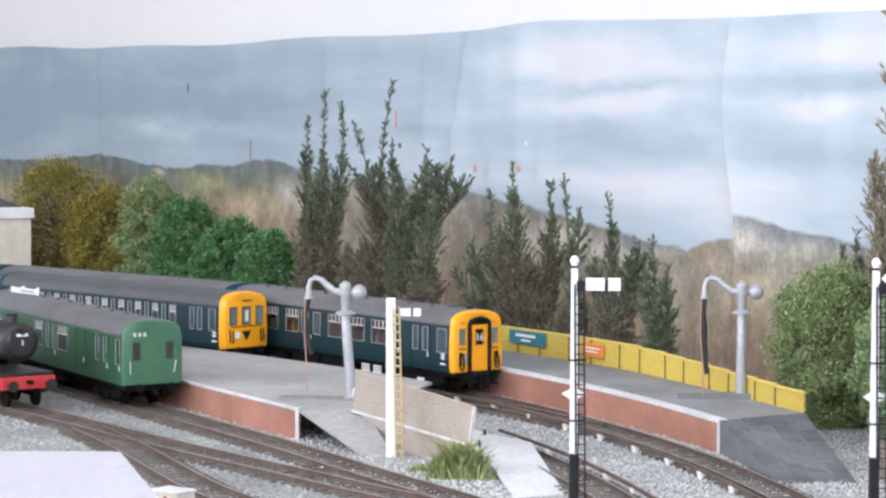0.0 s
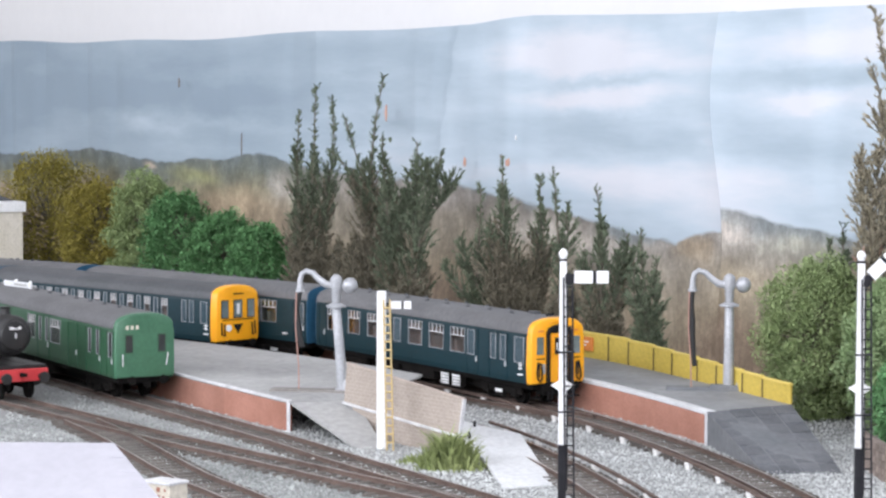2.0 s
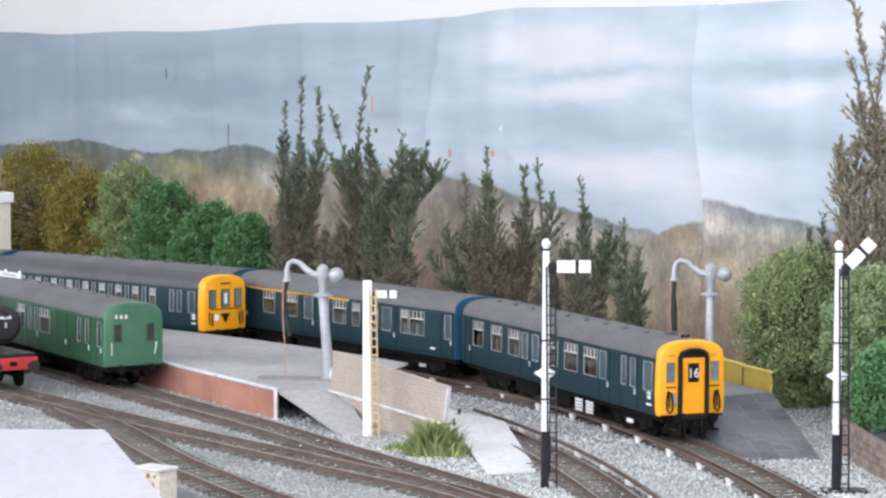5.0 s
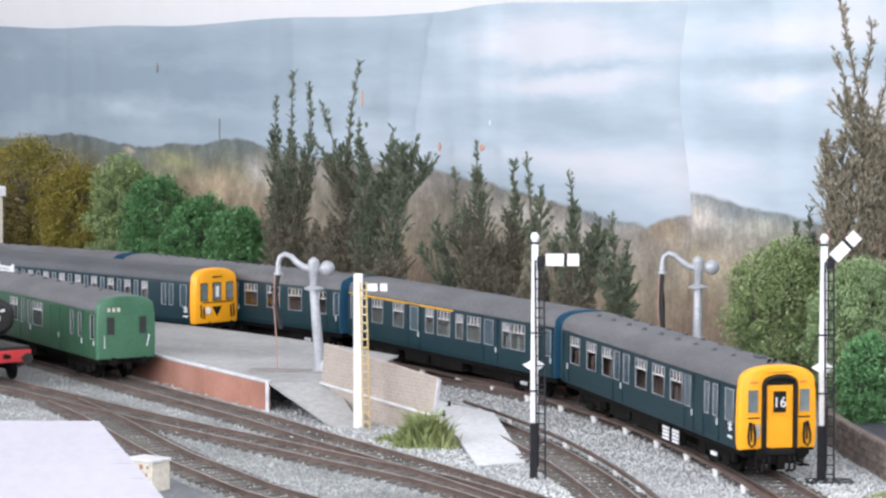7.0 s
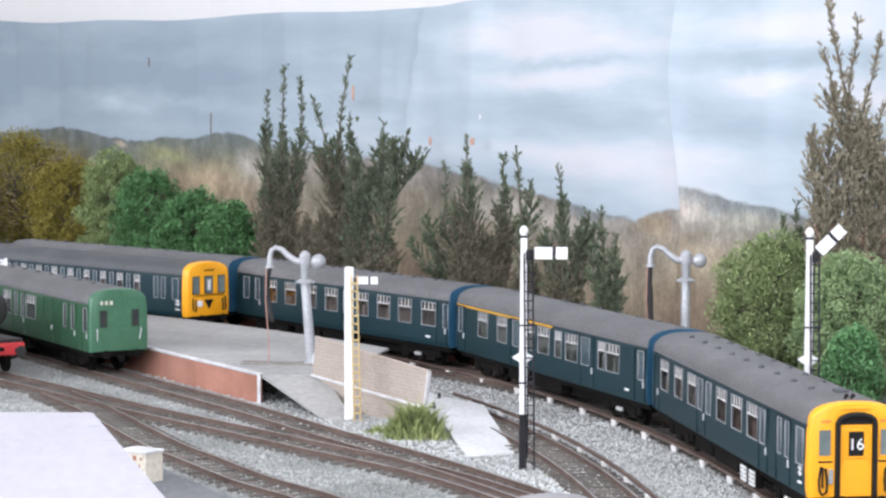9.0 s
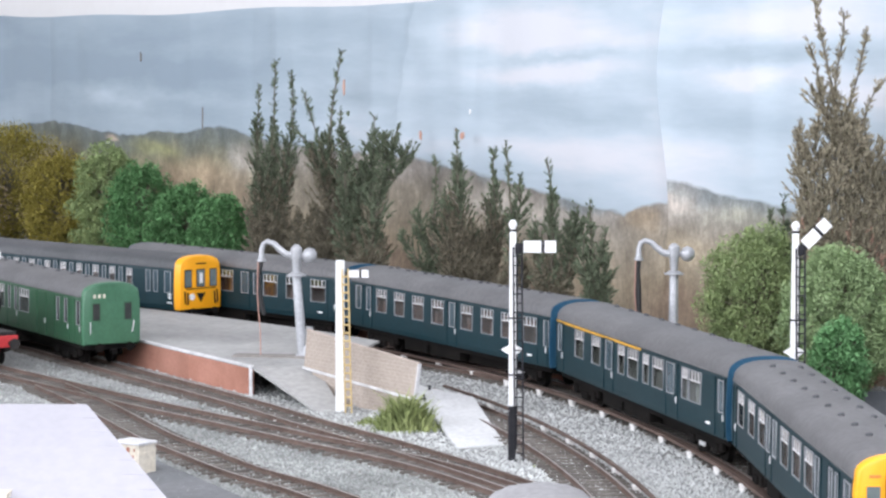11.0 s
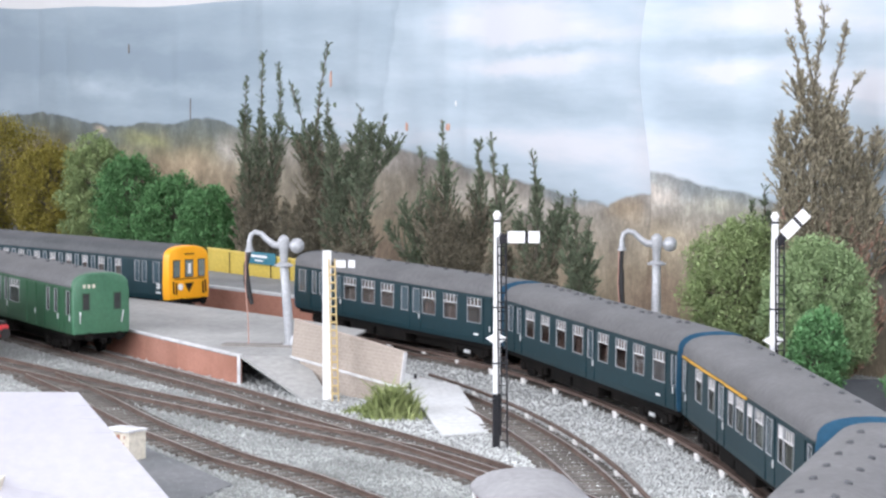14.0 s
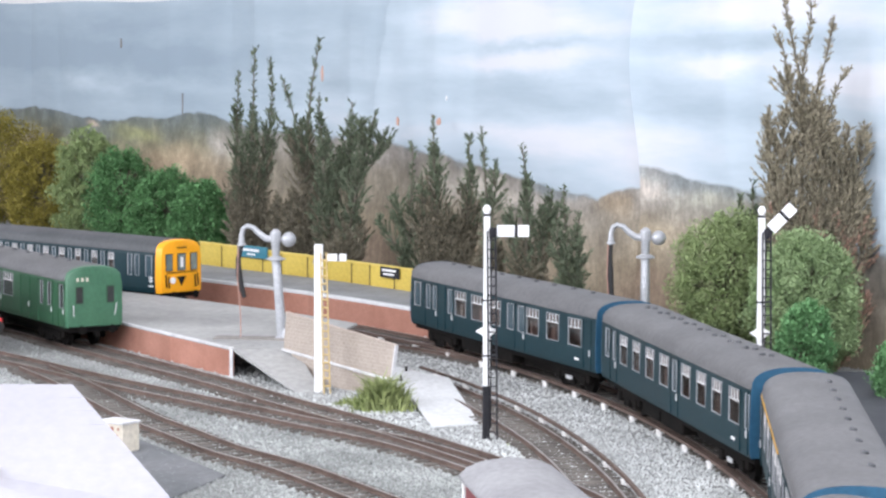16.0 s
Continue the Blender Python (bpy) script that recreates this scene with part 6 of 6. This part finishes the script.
bushy_tree(-258, 2105, 104, 66, 21, "bright green clump-foliage tree behind the platform", "leaf_bright")
bushy_tree(-208, 2005, 88, 62, 22, "bright green rounded clump-foliage tree", "leaf_bright")
bushy_tree(-170, 1930, 82, 52, 23, "bright green rounded clump-foliage tree", "leaf_bright")
bushy_tree(-432, 2450, 132, 104, 24, "olive yellow clump-foliage tree", "leaf_olive")
bushy_tree(-362, 2325, 106, 84, 25, "olive yellow clump-foliage tree", "leaf_olive")
bushy_tree(-303, 2213, 118, 70, 26, "olive green upright clump-foliage tree", "leaf_mid")
bushy_tree(193, 1345, 94, 74, 27, "mid green dense clump-foliage tree beside the fence", "leaf_mid", n=74000, size=0.85)
bushy_tree(224, 1268, 90, 62, 28, "pale green dense clump-foliage tree", "leaf_pale", n=70000, size=0.85)
bushy_tree(212, 1200, 54, 31, 29, "small fresh green bush at the road edge", "leaf_fresh", n=16000, size=1.0)
bushy_tree(257, 1160, 39, 34, 30, "small fresh green bush at the road edge", "leaf_fresh", n=14000, size=1.0)


def grass_clump(x, y, w, d, h, seed, label, n=420):
    rnd = random.Random(seed)
    g = Geo()
    for _ in range(n):
        a, b = rnd.gauss(0, 0.36) * w, rnd.gauss(0, 0.36) * d
        hh = h * rnd.uniform(0.35, 1.0) * math.exp(-((a / w) ** 2 + (b / d) ** 2) * 1.2)
        lx, ly = rnd.uniform(-0.7, 0.7) * hh, rnd.uniform(-0.7, 0.7) * hh
        t, q = rnd.uniform(0.22, 0.5), rnd.uniform(0, 3.14)
        cx, cy = math.cos(q) * t, math.sin(q) * t
        g.add([(a - cx, b - cy, 0), (a + cx, b + cy, 0), (a + lx * 0.5 + cx, b + ly * 0.5 + cy, hh * 0.7), (a + lx * 0.5 - cx, b + ly * 0.5 - cy, hh * 0.7), (a + lx, b + ly, hh * rnd.uniform(0.7, 1.0))],
              [(0, 1, 2, 3), (3, 2, 4)])
    ob = part("grass_clump", g, M["grass"], at=at_mm(x, y, -4))
    return tagged(ob, label, "grass", kind="stuff")


grass_clump(-11, 1150, 17, 11, 24, 41, "ragged green grass clump in front of the screen", 1300)
grass_clump(-28, 1168, 12, 6, 6, 44, "low green grass spreading over the ballast", 260)
grass_clump(48, 1040, 4, 4, 2.0, 42, "tiny green weed on the ballast", 40)
grass_clump(190, 1010, 16, 10, 5, 43, "short green grass beside the road", 260)


def scraps():
    """Small torn bits that cling to the backdrop paper."""
    rnd = random.Random(77)
    for u, z, w, h, mat in ((667, 163, 4, 16, "scrap"), (537, 127, 4, 8, "scrap"), (473, 128, 8, 8, "scrap"), (1105, 190, 3, 11, "plinth"), (955, 134, 1.6, 24, "plinth"), (660, 142, 5, 5, "leaf_dark"), (482, 132, 3, 4, "leaf_brown"), (461, 146, 2, 4, "white")):
        pts = []
        for k in range(9):
            a = 2 * math.pi * k / 9
            q = rnd.uniform(0.6, 1.0)
            pts.append((u + math.cos(a) * w / 2 * q, z + math.sin(a) * h / 2 * q))
        n = len(pts)
        g = Geo().add([(x, 8.5, y) for x, y in pts] + [(x, 9.5, y) for x, y in pts], [tuple(range(n)), tuple(range(2 * n - 1, n - 1, -1))] + [(k, (k + 1) % n, n + (k + 1) % n, n + k) for k in range(n)])
        ob = part("paper_scrap", g, M[mat])
        ob.matrix_basis = ROOM
        tagged(ob, "small torn coloured scrap stuck on the backdrop paper", "scrap", "scraps on the backdrop")


scraps()


def nameboard():
    b = thing("platform_nameboard", "long pale nameboard on posts on the island platform", "sign", at_mm(-292, 1560, 13, -52))
    part("board", Geo().box(-24, 14, -0.6, 0.6, 37.4, 41, bev=0.3), M["card"], b)
    part("lettering_bar", Geo().box(-9, 9, -0.9, -0.6, 38.6, 39.8), M["paving"], b, "unreadable faded lettering bar")
    for x in (-10, 10):
        part("post", Geo().box(x - 0.8, x + 0.8, 0.6, 2.0, 0, 42), M["white"], b)


nameboard()


# ---- edges of the place ----
def stone_wall():
    w = thing("stone_wall", "low rough stone retaining wall beside the road", "wall")
    line = smooth_line([(186, 1172), (190, 1110), (196, 1050), (204, 980)], 6.0)
    part("core", Geo().sweep([(x, y, 0) for x, y in line], [(-0.5, -4), (3, -4), (3, 13), (-0.5, 13)]), M["stone"], w)
    rnd = random.Random(8)
    meshes = [Geo().box(-l / 2, l / 2, -1.2, 1.0, -1.6, 1.6, bev=0.5).mesh("stone", M["stone"]) for l in (4.5, 6.0, 7.5)]
    for row in range(5):
        for k in range(1, len(line) - 1):
            a, b = line[k], line[k + 1]
            part("stone", rnd.choice(meshes), None, w, at=at_mm(a[0], a[1], -2.2 + row * 3.4 + rnd.uniform(-0.3, 0.3), math.degrees(math.atan2(b[1] - a[1], b[0] - a[0])) + rnd.uniform(-3, 3)))


stone_wall()
road = part("road", Geo().slab([(204, 980), (200, 1050), (194, 1110), (196, 1180), (214, 1250)], [(340, 980), (340, 1050), (340, 1110), (330, 1180), (330, 1250)], -4.4, [-1.5, 1.5, 2.5, 3.0, 3.5]), M["road"])
tagged(road, "dark tarmac road at the layout edge", "road", kind="structure")


def house(x, y, rz):
    h = thing("house", "cream rendered house with grey roof behind the trees", "house", at_mm(x, y, -4, rz))
    part("wall", Geo().box(-60, 60, -40, 40, 0, 66), M["cream"], h)
    part("fascia", Geo().box(-63, 63, -43, 43, 66, 76, bev=1.0), M["white"], h, "deep white fascia board")
    part("roof", Geo().add([(-56, -38, 76), (40, -38, 76), (40, 38, 76), (-56, 38, 76), (-40, 0, 92), (24, 0, 92)], [(3, 2, 1, 0), (0, 1, 5, 4), (2, 3, 4, 5), (1, 2, 5), (3, 0, 4)]), M["roof_dark"], h, "low grey hipped roof")
    for k in range(3):
        w = part("window", Geo().box(-45 + k * 35, -27 + k * 35, -41, -39.5, 28, 50), M["white"], h)
        part("pane", Geo().box(-43 + k * 35, -29 + k * 35, -41.4, -41, 30, 48), M["cab_glass"], w)


house(-512, 2424, -62)


def foreground_building():
    b = thing("goods_building", "low building with a white sheet roof near the yard", "building", at_mm(-153, 930, -2.5, 0))
    part("wall", Geo().box(-120, -4, -70, -6, 0, 18), M["cream"], b)
    q = [(-150, 0, 42.5), (16, 0, 42.5), (63, -72, 9), (70, -110, 1.5), (-150, -110, 1.5)]
    g = Geo().add([*q, *[(x, y, z - 1.6) for x, y, z in q]], [(0, 1, 2, 3, 4), (9, 8, 7, 6, 5), (0, 5, 6, 1), (1, 6, 7, 2), (2, 7, 8, 3), (3, 8, 9, 4), (4, 9, 5, 0)])
    part("roof", g, M["tin"], b, "white sheet roof")
    for k in range(7):
        f = (k + 1) / 8
        x1, y0, z1 = 15 + 47 * f, -72 * f, 42.55 - 33.5 * f
        lap = [(-150, y0, z1), (x1, y0, z1), (x1, y0 - 0.6, z1 + 0.1), (-150, y0 - 0.6, z1 + 0.1)]
        part("roof_course", Geo().add(lap + [(x, y, z1 - 0.65) for x, y, _ in lap],
                                      [(0, 3, 2, 1), (4, 5, 6, 7), (0, 1, 5, 4), (1, 2, 6, 5), (2, 3, 7, 6), (3, 0, 4, 7)]), M["tin"], b)
    part("end_wall", Geo().add([(14, -2, 39.5), (59, -72, 6.5), (59, -72, 0), (14, -2, 0), (12, -2, 39.5), (57, -72, 6.5), (57, -72, 0), (12, -2, 0)], [(0, 1, 2, 3), (7, 6, 5, 4), (0, 4, 5, 1), (1, 5, 6, 2), (2, 6, 7, 3), (3, 7, 4, 0)]), M["paving_dark"], b, "dark end wall")
    part("ridge", Geo().box(-150, -38, 0.5, 5, 30, 42.5, bev=0.5), M["maroon"], b, "dark maroon ridge board")


foreground_building()


def small_hut():
    h = thing("lineside_hut", "small cream hut with red-stained wall and pale flat roof", "hut", at_mm(-129, 1020, -4, -35))
    part("wall", Geo().box(-7.2, 7.2, -5.5, 5.5, 0, 14.4), M["cream"], h)
    part("roof", Geo().box(-7.9, 7.9, -6.2, 6.2, 14.4, 15.5, bev=0.3), M["card_white"], h, "chipped white roof edge")
    part("string_course", Geo().box(-7.4, 7.4, -5.8, 5.7, 10.2, 10.8), M["cream"], h)
    part("stain", Geo().box(-0.5, 1.6, -5.9, -5.4, 6.2, 10.0).box(1.4, 2.6, -5.9, -5.4, 5.0, 8.2).box(0.2, 1.8, -5.9, -5.4, 11.2, 13.2).box(4.2, 5.0, -5.9, -5.4, 11.6, 12.8).box(3.6, 4.2, -5.9, -5.4, 3.0, 9.8), M["brick"], h, "flaking red paint patches")


small_hut()


def point_lever():
    p = thing("point_lever", "tiny black lever and rod beside the screen", "lever", at_mm(-4, 1247, 3.2, -6))
    part("rod", Geo().tube([(-7, 0, 0.6), (5, 0, 0.6)], 0.45, 6), M["iron"], p)
    part("handle", Geo().box(4.2, 5.6, -0.6, 0.6, -0.6, 3.4, bev=0.2).box(-0.6, 0.6, -1.2, 1.2, -0.6, 0.4), M["iron"], p)


point_lever()


# ---- what moves ----
def lead_at(t):
    """How far the front of the train has come along the main line: it gathers speed, then runs steadily."""
    q = (t - 8) / 8
    way = 0.0
    for a in (22.637, 19.965, -3.821, -50.151, 21.571, 588.696, -61.211):
        way = way * q + a
    return way


def motions():
    for k, c in enumerate(cars):
        rows = []
        for i in range(33):
            t = i * 0.5
            rows.append((t, on_line(lead_at(t) - 129 - 270.8 * k, 0)))
        walk(c, rows)


motions()
